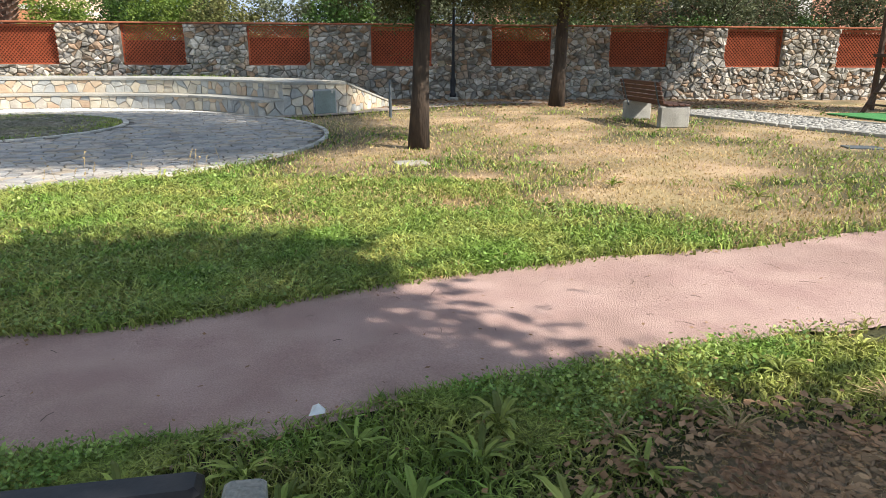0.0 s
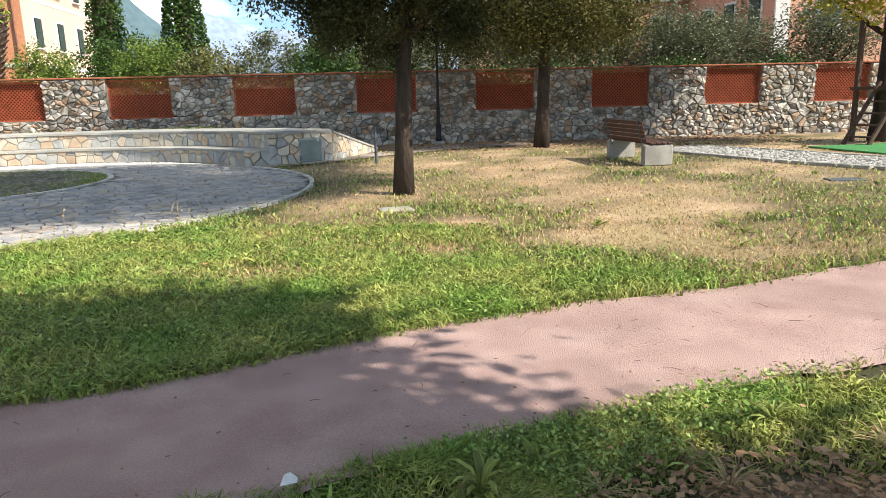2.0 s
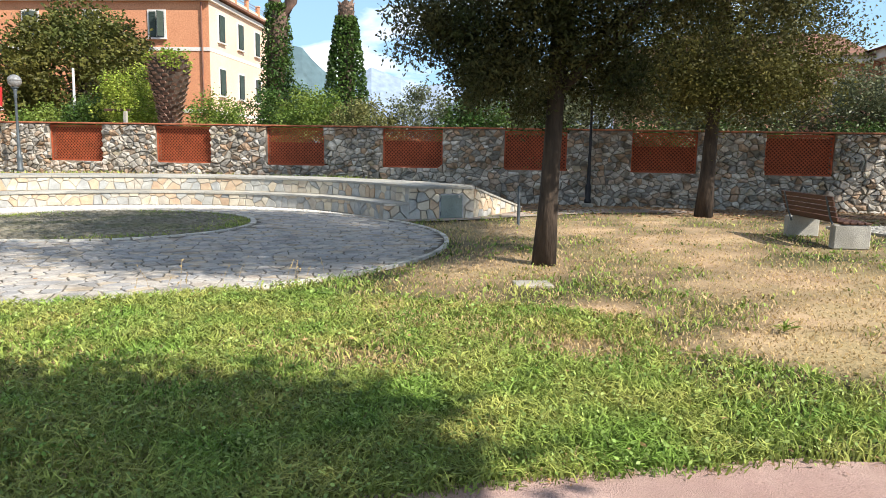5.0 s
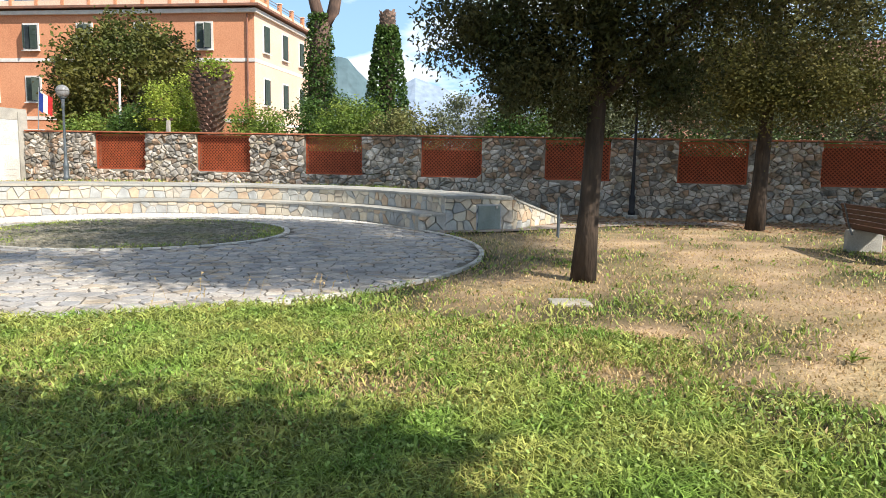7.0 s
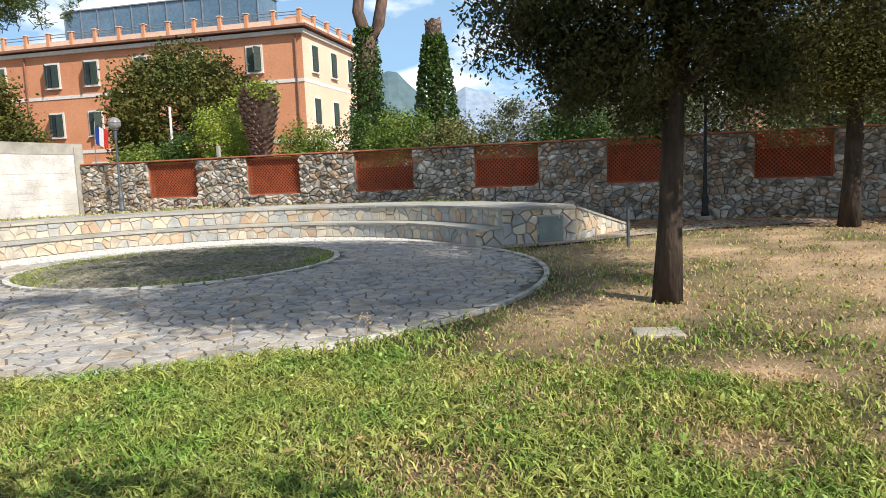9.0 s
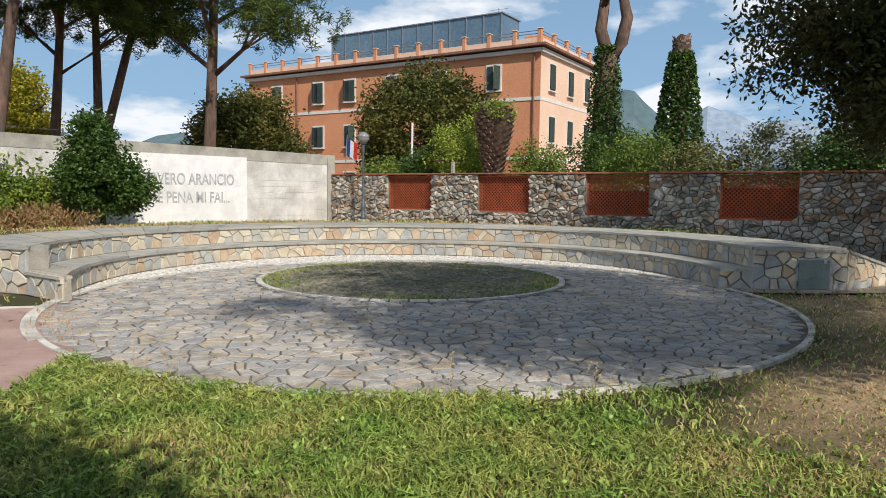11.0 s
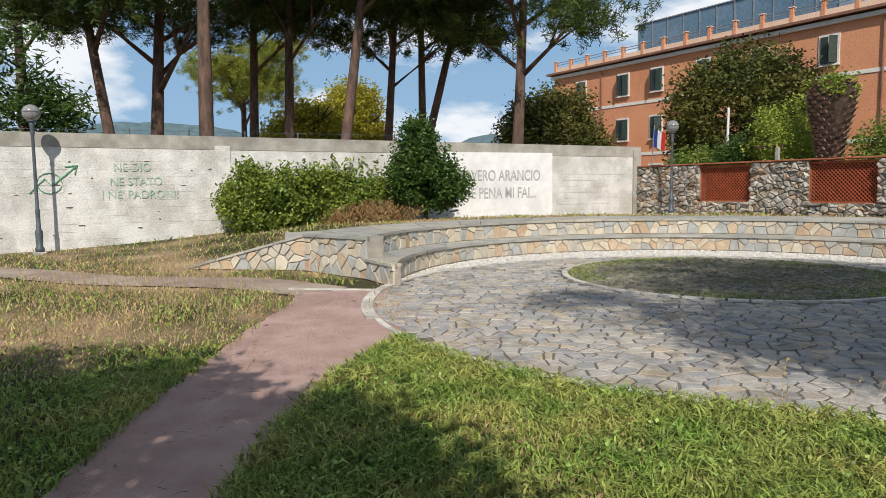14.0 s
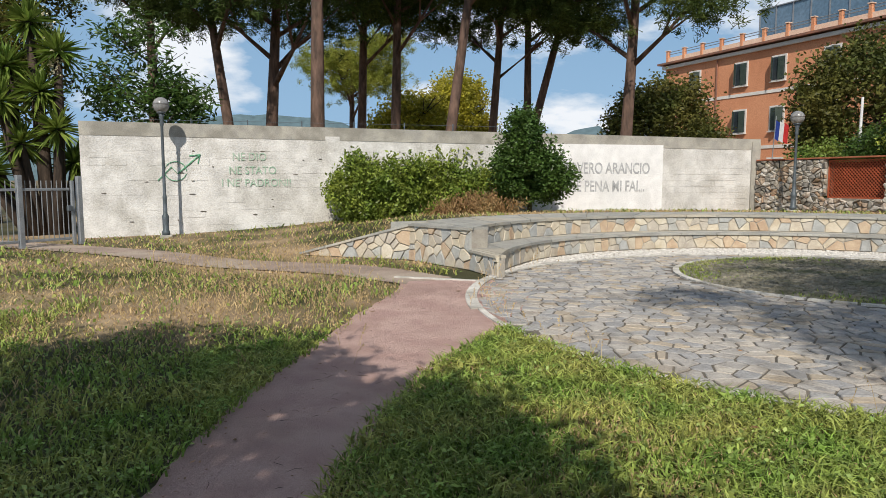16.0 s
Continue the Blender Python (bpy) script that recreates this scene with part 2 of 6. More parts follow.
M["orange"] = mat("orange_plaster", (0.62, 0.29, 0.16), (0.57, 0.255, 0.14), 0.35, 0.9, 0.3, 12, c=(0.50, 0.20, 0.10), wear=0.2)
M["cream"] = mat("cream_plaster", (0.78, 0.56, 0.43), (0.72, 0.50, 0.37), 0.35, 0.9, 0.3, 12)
M["pinkwall"] = mat("pink_plaster", (0.60, 0.32, 0.22), (0.55, 0.28, 0.19), 0.35, 0.9, 0.3, 12)
M["stucco"] = mat("white_stucco", (0.70, 0.68, 0.64), (0.62, 0.60, 0.57), 2, 0.85, 0.2, 30)
M["shutter"] = mat("green_shutter", (0.035, 0.055, 0.045), (0.05, 0.07, 0.06), 3, 0.6, 0.1, 30)
M["glass"] = mat("dark_glass", (0.03, 0.04, 0.05), (0.05, 0.06, 0.07), 1, 0.08, 0, 5, spec=0.8)
M["roofglass"] = mat("blue_roof_glass", (0.10, 0.17, 0.24), (0.14, 0.21, 0.28), 0.4, 0.12, 0, 5, spec=0.8)
M["roof"] = mat("roof_tile", (0.25, 0.12, 0.08), (0.16, 0.09, 0.07), 2, 0.85, 0.5, 20, spread=0.2)
M["iron"] = mat("painted_iron", (0.12, 0.14, 0.16), (0.08, 0.10, 0.11), 6, 0.5, 0.15, 60, metal=0.3)
M["galv"] = mat("galvanised_steel", (0.36, 0.38, 0.40), (0.28, 0.30, 0.32), 6, 0.5, 0.15, 60, metal=0.6)
M["hatch"] = mat("grey_green_metal", (0.22, 0.27, 0.26), (0.18, 0.22, 0.21), 5, 0.55, 0.1, 50, metal=0.3)
M["black"] = mat("black_enamel", (0.012, 0.012, 0.014), (0.02, 0.02, 0.024), 6, 0.45, 0.05, 60)
M["globe"] = mat("smoked_globe", (0.20, 0.20, 0.20), (0.28, 0.28, 0.28), 4, 0.15, 0, 20, spec=0.6)
M["wood"] = mat("brown_slat", (0.10, 0.045, 0.028), (0.065, 0.032, 0.022), 5, 0.6, 0.3, 50, stretch=(1, 0.15, 1))
M["playwood"] = mat("play_timber", (0.11, 0.06, 0.04), (0.07, 0.045, 0.03), 5, 0.7, 0.3, 50)
M["turf"] = mat("green_rubber_mat", (0.06, 0.24, 0.07), (0.05, 0.19, 0.06), 3, 0.9, 0.4, 90)
# distance haze is mixed into these two blue ridge colours
M["hill"] = mat("hazy_hill", (0.10, 0.15, 0.17), (0.08, 0.13, 0.15), 0.006, 1.0, 0, 0.05)
M["peak"] = mat("hazy_peak", (0.20, 0.26, 0.34), (0.25, 0.31, 0.39), 0.004, 1.0, 0, 0.03)
M["white"] = mat("white_paper", (0.80, 0.80, 0.79), (0.70, 0.70, 0.69), 9, 0.8, 0.1, 60)
M["asphalt"] = mat("grey_asphalt", (0.20, 0.20, 0.20), (0.26, 0.25, 0.24), 2, 0.95, 0.4, 70)
M["flagred"] = mat("red_cloth", (0.60, 0.04, 0.04), (0.5, 0.03, 0.03), 4, 0.8, 0, 20)


# ---- mesh tools ----
class MB:
    """Collects vertices and faces for one mesh."""

    def __init__(self):
        self.v, self.f = [], []

    def add(self, verts, faces):
        k = len(self.v)
        self.v += [tuple(p) for p in verts]
        self.f += [tuple(i + k for i in f) for f in faces]
        return self

    def box(self, c, s, rz=0.0, m=None, ch=0.0):
        """A box of size s about c; ch chamfers its upright edges and its rim."""
        x, y, z = s[0] / 2, s[1] / 2, s[2] / 2
        m = m or Matrix.Rotation(rz, 3, "Z")
        c = Vector(c)
        if not ch:
            p = [(-x, -y, -z), (x, -y, -z), (x, y, -z), (-x, y, -z), (-x, -y, z), (x, -y, z), (x, y, z), (-x, y, z)]
            fs = [(0, 3, 2, 1), (4, 5, 6, 7), (0, 1, 5, 4), (1, 2, 6, 5), (2, 3, 7, 6), (3, 0, 4, 7)]
        else:
            o = [(-x + ch, -y), (x - ch, -y), (x, -y + ch), (x, y - ch), (x - ch, y), (-x + ch, y), (-x, y - ch), (-x, -y + ch)]
            q = [(a * (1 - ch / x), b * (1 - ch / y)) for a, b in o]
            p = [(a, b, -z + ch) for a, b in o] + [(a, b, z - ch) for a, b in o] + [(a, b, z) for a, b in q] + [(a, b, -z) for a, b in q]
            fs = []
            for i in range(8):
                j = (i + 1) % 8
                fs += [(i, j, 8 + j, 8 + i), (8 + i, 8 + j, 16 + j, 16 + i), (24 + i, 24 + j, j, i)]
            fs += [tuple(range(16, 24)), tuple(range(31, 23, -1))]
        return self.add([c + m @ Vector(a) for a in p], fs)

    def tube(self, pts, radii, n=8, cap=True):
        """A tapered tube through points."""
        pts = [Vector(p) for p in pts]
        vs, fs = [], []
        for i, p in enumerate(pts):
            d = (pts[min(i + 1, len(pts) - 1)] - pts[max(i - 1, 0)]).normalized()
            a = d.orthogonal().normalized() if abs(d.z) < 0.9 else d.cross(Vector((0, 1, 0))).normalized()
            b = d.cross(a)
            for k in range(n):
                t = 2 * math.pi * k / n
                vs.append(p + (a * math.cos(t) + b * math.sin(t)) * radii[i])
        for i in range(len(pts) - 1):
            for k in range(n):
                j = (k + 1) % n
                fs.append((i * n + k, i * n + j, i * n + n + j, i * n + n + k))
        if cap:
            fs += [tuple(range(n - 1, -1, -1)), tuple(range(len(vs) - n, len(vs)))]
        return self.add(vs, fs)

    def lathe(self, c, profile, n=16):
        """Turned shape: profile of (radius, height) about the upright axis at c."""
        return self.tube([(c[0], c[1], c[2] + h) for _, h in profile], [r for r, _ in profile], n)

    def prism(self, poly, z0, z1):
        n = len(poly)
        vs = [(x, y, z0) for x, y in poly] + [(x, y, z1) for x, y in poly]
        return self.add(vs, [tuple(range(n - 1, -1, -1)), tuple(range(n, 2 * n))] + [(i, (i + 1) % n, n + (i + 1) % n, n + i) for i in range(n)])

    def mesh(self, name, m, smooth=False):
        me = bpy.data.meshes.new(name)
        me.from_pydata(self.v, [], self.f)
        me.materials.append(m)
        if smooth:
            me.polygons.foreach_set("use_smooth", [True] * len(me.polygons))
        me.update()
        return me


def thing(name, loc, label, category, group="", rz=0.0):
    e = new(name)
    e.location, e.rotation_euler, e.empty_display_size = loc, (0, 0, rz), 0.1
    return tagged(e, label, category, group)


def part(name, mb, material, parent=None, label="", smooth=False):
    ob = new(name, mb if isinstance(mb, bpy.types.Mesh) else mb.mesh(name, material, smooth))
    if parent:
        ob.parent = parent
    return tagged(ob, label) if label else ob


def structure(name, mb, material, label, category, smooth=False):
    return tagged(part(name, mb, material, None, "", smooth), label, category, "", "structure")


def cells(seeds, box, gap):
    """Voronoi cells of seeds in a box, each drawn in by half the gap."""
    s = np.array(seeds)
    out = []
    for i, p in enumerate(s):
        poly = [(box[0], box[1]), (box[2], box[1]), (box[2], box[3]), (box[0], box[3])]
        d = np.hypot(*(s - p).T)
        for j in np.argsort(d)[1:22]:
            nx, ny = (s[j] - p) / d[j]
            lim = nx * (p[0] + s[j][0]) / 2 + ny * (p[1] + s[j][1]) / 2 - gap / 2
            q = []
            for k in range(len(poly)):
                a, b = poly[k], poly[(k + 1) % len(poly)]
                da, db = nx * a[0] + ny * a[1] - lim, nx * b[0] + ny * b[1] - lim
                if da <= 0:
                    q.append(a)
                if (da < 0) != (db < 0) and da != db:
                    t = da / (da - db)
                    q.append((a[0] + t * (b[0] - a[0]), a[1] + t * (b[1] - a[1])))
            poly = q
            if len(poly) < 3:
                break
        if len(poly) >= 3:
            out.append(poly)
    return out


def scatter(rng, box, step, jitter=0.42, brick=True):
    """Jittered seeds in a box, in staggered rows."""
    pts, r = [], 0
    y = box[1] + step / 2
    while y < box[3]:
        x = box[0] + step * (0.5 if r % 2 and brick else 1.0) * 0.5
        while x < box[2]:
            pts.append((x + rng.uniform(-jitter, jitter) * step, y + rng.uniform(-jitter, jitter) * step))
            x += step * rng.uniform(0.8, 1.35)
        y += step * 0.86
        r += 1
    return pts


def stone(mb, poly, put, h, edge=0.012, bulge=0.0, base=0.0, uneven=0.0):
    """One stone: a cell raised by h with a worn rim; put(u, v, w) lays it into place; uneven breaks its face."""
    cx, cy = sum(p[0] for p in poly) / len(poly), sum(p[1] for p in poly) / len(poly)
    size = max(math.hypot(p[0] - cx, p[1] - cy) for p in poly)
    k = max(0.3, 1 - edge / max(size, 0.02))
    n = len(poly)
    off = [uneven * noise.noise((x * 17.0, y * 17.0, 2.0)) for x, y in poly]
    vs = [put(x, y, base) for x, y in poly] + [put(x, y, h - edge * 0.7 + o) for (x, y), o in zip(poly, off)]
    vs += [put(cx + (x - cx) * k * (1 + 4 * o), cy + (y - cy) * k * (1 + 4 * o), h + o * 1.5) for (x, y), o in zip(poly, off)] + [put(cx + off[0] * 2, cy + off[1] * 2, h + bulge)]
    fs = []
    for i in range(n):
        j = (i + 1) % n
        fs += [(i, j, n + j, n + i), (n + i, n + j, 2 * n + j, 2 * n + i), (2 * n + i, 2 * n + j, 3 * n)]
    return mb.add(vs, fs)


def pieces(name, polys, put, h, material, parent, near, rng, edge=0.012, bulge=0.0, rough=0.01, uneven=0.0):
    """Stones as parts of their own for the near ones (at most 300), the rest joined."""
    order = sorted(polys, key=near)
    rest = MB()
    for k, p in enumerate(order):
        hh = h + rng.uniform(-rough, rough)
        if k < 300:
            part(name, stone(MB(), p, put, hh, edge, bulge * rng.uniform(0.5, 1.5), 0.0, uneven), material, parent)
        else:
            stone(rest, p, put, hh, edge, bulge * rng.uniform(0.5, 1.5), 0.0, uneven)
    if rest.f:
        ob = part("far_" + name + "s", rest, material, parent)
        ob["kind"] = "stuff"


def leaf_mesh(name, centres, sizes, material, rng, long=1.7, up=0.0, droop=0.0, needle=False):
    """Many small leaves: a diamond each, or a thin spike for a needle, at random turns."""
    c = np.asarray(centres, float)
    n = len(c)
    a = rng.normal(size=(n, 3))
    a[:, 2] = a[:, 2] * 0.6 + up - droop
    a /= np.linalg.norm(a, axis=1)[:, None]
    b = np.cross(a, rng.normal(size=(n, 3)))
    b /= np.linalg.norm(b, axis=1)[:, None]
    s = np.asarray(sizes, float)[:, None] * np.ones((n, 1))
    corners = [c - a * s * long / 2 - b * s * 0.5, c - a * s * long / 2 + b * s * 0.5, c + a * s * long / 2] if needle else [c - a * s * long / 2, c + b * s * 0.5, c + a * s * long / 2, c - b * s * 0.5]
    v = np.stack(corners, 1).reshape(-1, 3)
    me = bpy.data.meshes.new(name)
    me.from_pydata(v.tolist(), [], np.arange(len(v)).reshape(n, -1).tolist())
    me.materials.append(material)
    return me


def clumps(rng, centre, radii, count, per, spread, shell=0.55):
    """Leaf places: clumps in the outer part of an ellipsoid."""
    d = rng.normal(size=(count, 3))
    d /= np.linalg.norm(d, axis=1)[:, None]
    r = shell + (1 - shell) * rng.random((count, 1)) ** 0.7
    k = np.array(centre) + d * r * np.array(radii)
    return (k[:, None, :] + rng.normal(size=(count, per, 3)) * spread).reshape(-1, 3)


def smooth(a, b, x):
    t = min(1.0, max(0.0, (x - a) / (b - a)))
    return t * t * (3 - 2 * t)


def curve_points(ctrl, per=8):
    """Smooth line through control rows (Catmull-Rom)."""
    c = [np.array(p, float) for p in ctrl]
    c = [2 * c[0] - c[1]] + c + [2 * c[-1] - c[-2]]
    out = []
    for i in range(1, len(c) - 2):
        for k in range(per):
            t = k / per
            out.append(0.5 * (2 * c[i] + (c[i + 1] - c[i - 1]) * t + (2 * c[i - 1] - 5 * c[i] + 4 * c[i + 1] - c[i + 2]) * t * t + (3 * c[i] - c[i - 1] - 3 * c[i + 1] + c[i + 2]) * t ** 3))
    return out + [c[-2]]


# ---- plan ----
PLAZA, PLAZA_R = (-5.98, 11.78), 5.12
SEAT, R1, R2, R3 = (-7.0, 12.72), 5.22, 5.80, 7.35
H0, H1, H2 = 0.02, 0.36, 0.72
END_Y = 8.2
A_RIGHT, A_LEFT = 33.0, 239.0
DISC, DISC_R = (-7.45, 13.35), 2.66
WALL_Y, WALL_TOP, WALL_X0, WALL_X1 = 21.75, 2.12, -17.45, 19.0
PANEL, PANEL_X, PANEL_W, PANEL_Z0, PANEL_Z1 = 3.613, -14.86, 1.80, 0.98, 2.10
WHITE_A, WHITE_B = (-17.5, 21.9), (-20.35, 1.45)
PATHWAY = [(14.0, 6.9, 1.5), (7.0, 5.6, 1.5), (3.3, 4.42, 1.48), (2.0, 4.16, 1.45), (0.6, 3.72, 1.45), (-0.4, 3.32, 1.3), (-1.3, 3.14, 1.15), (-2.4, 3.28, 1.0), (-3.6, 3.72, 0.92), (-4.8, 4.38, 1.08), (-5.7, 4.98, 1.25), (-6.9, 6.0, 1.75), (-8.3, 7.0, 1.9), (-9.6, 7.4, 1.5)]
PATH_PTS = curve_points(PATHWAY)


def polar(a, r, c=SEAT):
    return c[0] + r * math.cos(radians(a)), c[1] + r * math.sin(radians(a))


def ground_z(x, y):
    """The bank behind the curved seats; flat elsewhere."""
    dx, dy = x - SEAT[0], y - SEAT[1]
    r, a = math.hypot(dx, dy), math.degrees(math.atan2(dy, dx)) % 360
    if a > 300:
        a -= 360
    ends = smooth(48, 75, a) * (1 - smooth(192, 222, a))
    out = 1 - 0.35 * smooth(8.5, 15, r)
    return (H2 - 0.06) * ends * smooth(6.0, 6.6, r) * out * (1 - smooth(WALL_Y, WALL_Y + 1.0, y) * 0.2) if r > 6.0 and y < 40 else 0.0


# ---- ground ----
def bare_here(x, y):
    """Bare leaf-strewn earth beside the path and in worn spots of the lawn."""
    return sum(a * math.exp(-((x - cx) ** 2 + (y - cy) ** 2 * 2) / r) for cx, cy, r, a in ((1.75, 2.35, 0.4, 0.85), (-0.7, 6.0, 0.25, 0.6), (0.9, 6.6, 0.3, 0.6), (2.6, 6.9, 0.5, 0.6), (4.2, 8.4, 0.7, 0.6), (1.2, 8.0, 0.3, 0.5)))


def green_here(x, y):
    """0 dry to 1 lush, by where the lawn is."""
    n = noise.noise((x * 0.45, y * 0.45, 5)) * 0.6 + noise.noise((x * 1.1, y * 1.1, 9)) * 0.45 + noise.noise((x * 2.7, y * 2.7, 3)) * 0.35
    dry = smooth(5.4, 8.2, y + 0.3 * x) * smooth(-3.0, -0.5, x) * 0.62 + smooth(5.5, 9.0, -x) * 0.62 + smooth(8.0, 13, y) * 0.16
    return 0.90 - dry - 1.3 * bare_here(x, y) + n * 0.75


rng = np.random.default_rng(4)
fine_x, fine_y = np.arange(-26, 16.01, 0.4), np.arange(-4, 24.01, 0.4)
xs = np.concatenate([[-3000, -900, -300, -120, -60, -36], fine_x, [22, 36, 60, 120, 300, 900, 3000]])
ys = np.concatenate([[-3000, -900, -300, -100, -40, -15], fine_y, [30, 45, 70, 120, 300, 900, 3000]])
g = MB()
g.v = [(float(x), float(y), ground_z(x, y) + (0.012 * noise.noise((x * 0.9, y * 0.9, 0)) - 0.012 if abs(x) < 30 and abs(y) < 30 else -0.01)) for y in ys for x in xs]
nx = len(xs)
g.f = [(j * nx + i, j * nx + i + 1, j * nx + nx + i + 1, j * nx + nx + i) for j in range(len(ys) - 1) for i in range(nx - 1)]
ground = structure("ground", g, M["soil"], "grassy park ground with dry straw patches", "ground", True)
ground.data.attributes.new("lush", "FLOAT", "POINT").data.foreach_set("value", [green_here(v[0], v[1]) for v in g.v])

# pink path of pressed earth
ribbon = MB()
left, right = [], []
for i, p in enumerate(PATH_PTS):
    q = PATH_PTS[min(i + 1, len(PATH_PTS) - 1)] - PATH_PTS[max(i - 1, 0)]
    nrm = np.array([-q[1], q[0]]) / math.hypot(q[0], q[1])
    wob = 0.07 * noise.noise((i * 0.6, 1.3, 0)), 0.07 * noise.noise((i * 0.6, 7.7, 0))
    left.append(p[:2] + nrm * (p[2] / 2 + wob[0]))
    right.append(p[:2] - nrm * (p[2] / 2 + wob[1]))
rows = [[l + (r - l) * k / 6 for k in range(7)] for l, r in zip(left, right)]
ribbon.v = [(float(p[0]), float(p[1]), 0.006 + 0.006 * (k not in (0, 6)) + 0.004 * noise.noise((p[0] * 2, p[1] * 2, 0))) for row in rows for k, p in enumerate(row)]
ribbon.f = [(i * 7 + k, i * 7 + k + 1, i * 7 + k + 8, i * 7 + k + 7) for i in range(len(rows) - 1) for k in range(6)]
structure("footpath", ribbon, M["pink"], "worn pink pressed-earth footpath with dusty edges", "path", True)


def on_path(x, y, grow=0.0):
    return any((x - p[0]) ** 2 + (y - p[1]) ** 2 < (p[2] / 2 + grow) ** 2 for p in PATH_PTS[::2])


# second path of old brick that runs from the plaza to the gate
gate_path = curve_points([(-9.7, 7.1, 1.0), (-11.5, 6.2, 1.2), (-13.2, 4.4, 1.1), (-15.6, 2.9, 1.1), (-17.6, 1.2, 1.1), (-21.0, -1.8, 1.3), (-30, -8.5, 1.5)])
strip = MB()
for i, p in enumerate(gate_path):
    q = gate_path[min(i + 1, len(gate_path) - 1)] - gate_path[max(i - 1, 0)]
    nrm = np.array([-q[1], q[0]]) / math.hypot(q[0], q[1])
    for k in range(2):
        e = p[:2] + nrm * p[2] * (k - 0.5)
        strip.v.append((float(e[0]), float(e[1]), 0.008))
strip.f = [(2 * i, 2 * i + 1, 2 * i + 3, 2 * i + 2) for i in range(len(gate_path) - 1)]
structure("gate_path", strip, mat("worn_brick_dust", (0.36, 0.28, 0.23), (0.27, 0.21, 0.17), 2.2, 0.95, 0.8, 60, c=(0.42, 0.35, 0.28)), "narrow grey-brown earth path to the gate", "path")

# ---- plaza ----
plaza = MB().prism([polar(a, PLAZA_R + 0.02, PLAZA) for a in range(0, 360, 4)], -0.05, 0.008)
plaza_ob = structure("plaza", plaza, M["joint"], "round plaza of irregular grey flagstones", "pavement")
disc_bed = structure("plaza_centre", MB().prism([polar(a, DISC_R, DISC) for a in range(0, 360, 5)], 0.0, 0.016), M["moss"], "dark mossy cobble disc in the plaza", "pavement")
ring = MB()
for a in range(0, 360, 6):
    p = [polar(a + 0.4, DISC_R, DISC), polar(a + 3, DISC_R, DISC), polar(a + 5.6, DISC_R, DISC), polar(a + 5.6, DISC_R + 0.1, DISC), polar(a + 3, DISC_R + 0.1, DISC), polar(a + 0.4, DISC_R + 0.1, DISC)]
    part("kerb_stone", MB().prism(p, 0.0, 0.034), M["kerb"], disc_bed)
for k in range(96):
    a = k * 3.75
    kw = 0.15 if 195 < a < 252 else 0.07
    p = [polar(a + d, PLAZA_R + w, PLAZA) for d, w in ((0.1, 0.0), (1.9, 0.0), (3.65, 0.0), (3.65, kw), (1.9, kw), (0.1, kw))]
    cx, cy = p[1]
    if math.hypot(cx - SEAT[0], cy - SEAT[1]) < R1 - 0.1 or a < 60 or a > 195:
        part("kerb_stone", MB().prism(p, -0.02, 0.03), M["kerb"], plaza_ob)

# pebble bed between the plaza and the seats
bed = MB()
bed.prism([polar(a, R1 + 0.02) for a in range(33, 240, 4)] + [polar(a, PLAZA_R + 0.1, PLAZA) for a in range(229, 42, -4)], -0.03, 0.004)
pebble_bed = structure("pebble_bed", bed, M["mortar"], "white pebbles set in mortar below the seats", "pavement")
dome = [(math.cos(t), math.sin(t)) for t in np.arange(0, 6.2, math.pi / 3)]


def pebbles(n, where, size, z, seed):
    r, mb, k = random.Random(seed), MB(), 0
    while k < n:
        x, y = where(r)
        if x is None:
            continue
        k += 1
        s, t = size * r.uniform(0.6, 1.2), r.uniform(0, 6.3)
        c, q, e = math.cos(t), math.sin(t), r.uniform(0.55, 0.9)
        ring0 = [(x + s * (a * c - b * e * q), y + s * (a * q + b * e * c), z - 0.01) for a, b in dome]
        ring1 = [(x + 0.7 * s * (a * c - b * e * q), y + 0.7 * s * (a * q + b * e * c), z + 0.45 * s) for a, b in dome]
        m = len(dome)
        mb.add(ring0 + ring1, [(i, (i + 1) % m, m + (i + 1) % m, m + i) for i in range(m)] + [tuple(range(m, 2 * m))])
    return mb


def in_bed(r):
    a, q = r.uniform(34, 238), r.uniform(3.9, R1 - 0.03)
    x, y = polar(a, q)
    return (x, y) if math.hypot(x - PLAZA[0], y - PLAZA[1]) > PLAZA_R + 0.17 else (None, None)


part("pebbles", pebbles(5200, in_bed, 0.034, 0.006, 3), M["pebble"], pebble_bed)["kind"] = "stuff"


def in_disc(r):
    a, q = r.uniform(0, 360), (DISC_R - 0.05) * math.sqrt(r.random())
    return polar(a, q, DISC)


part("cobbles", pebbles(3200, in_disc, 0.055, 0.012, 5), M["moss"], disc_bed)["kind"] = "stuff"

# flagstones
r7 = random.Random(7)
fl = cells(scatter(r7, (PLAZA[0] - 5.6, PLAZA[1] - 5.6, PLAZA[0] + 5.6, PLAZA[1] + 5.6), 0.185, 0.46), (PLAZA[0] - 5.6, PLAZA[1] - 5.6, PLAZA[0] + 5.6, PLAZA[1] + 5.6), 0.020)


def trim_disc(poly, c, r):
    """Draws the corners of a cell back onto a circle."""
    out = []
    for x, y in poly:
        d = math.hypot(x - c[0], y - c[1])
        out.append((c[0] + (x - c[0]) * r / d, c[1] + (y - c[1]) * r / d) if d > r else (x, y))
    return out


def keep_off(poly, c, r):
    out = []
    for x, y in poly:
        d = max(math.hypot(x - c[0], y - c[1]), 0.01)
        out.append((c[0] + (x - c[0]) * r / d, c[1] + (y - c[1]) * r / d) if d < r else (x, y))
    return out


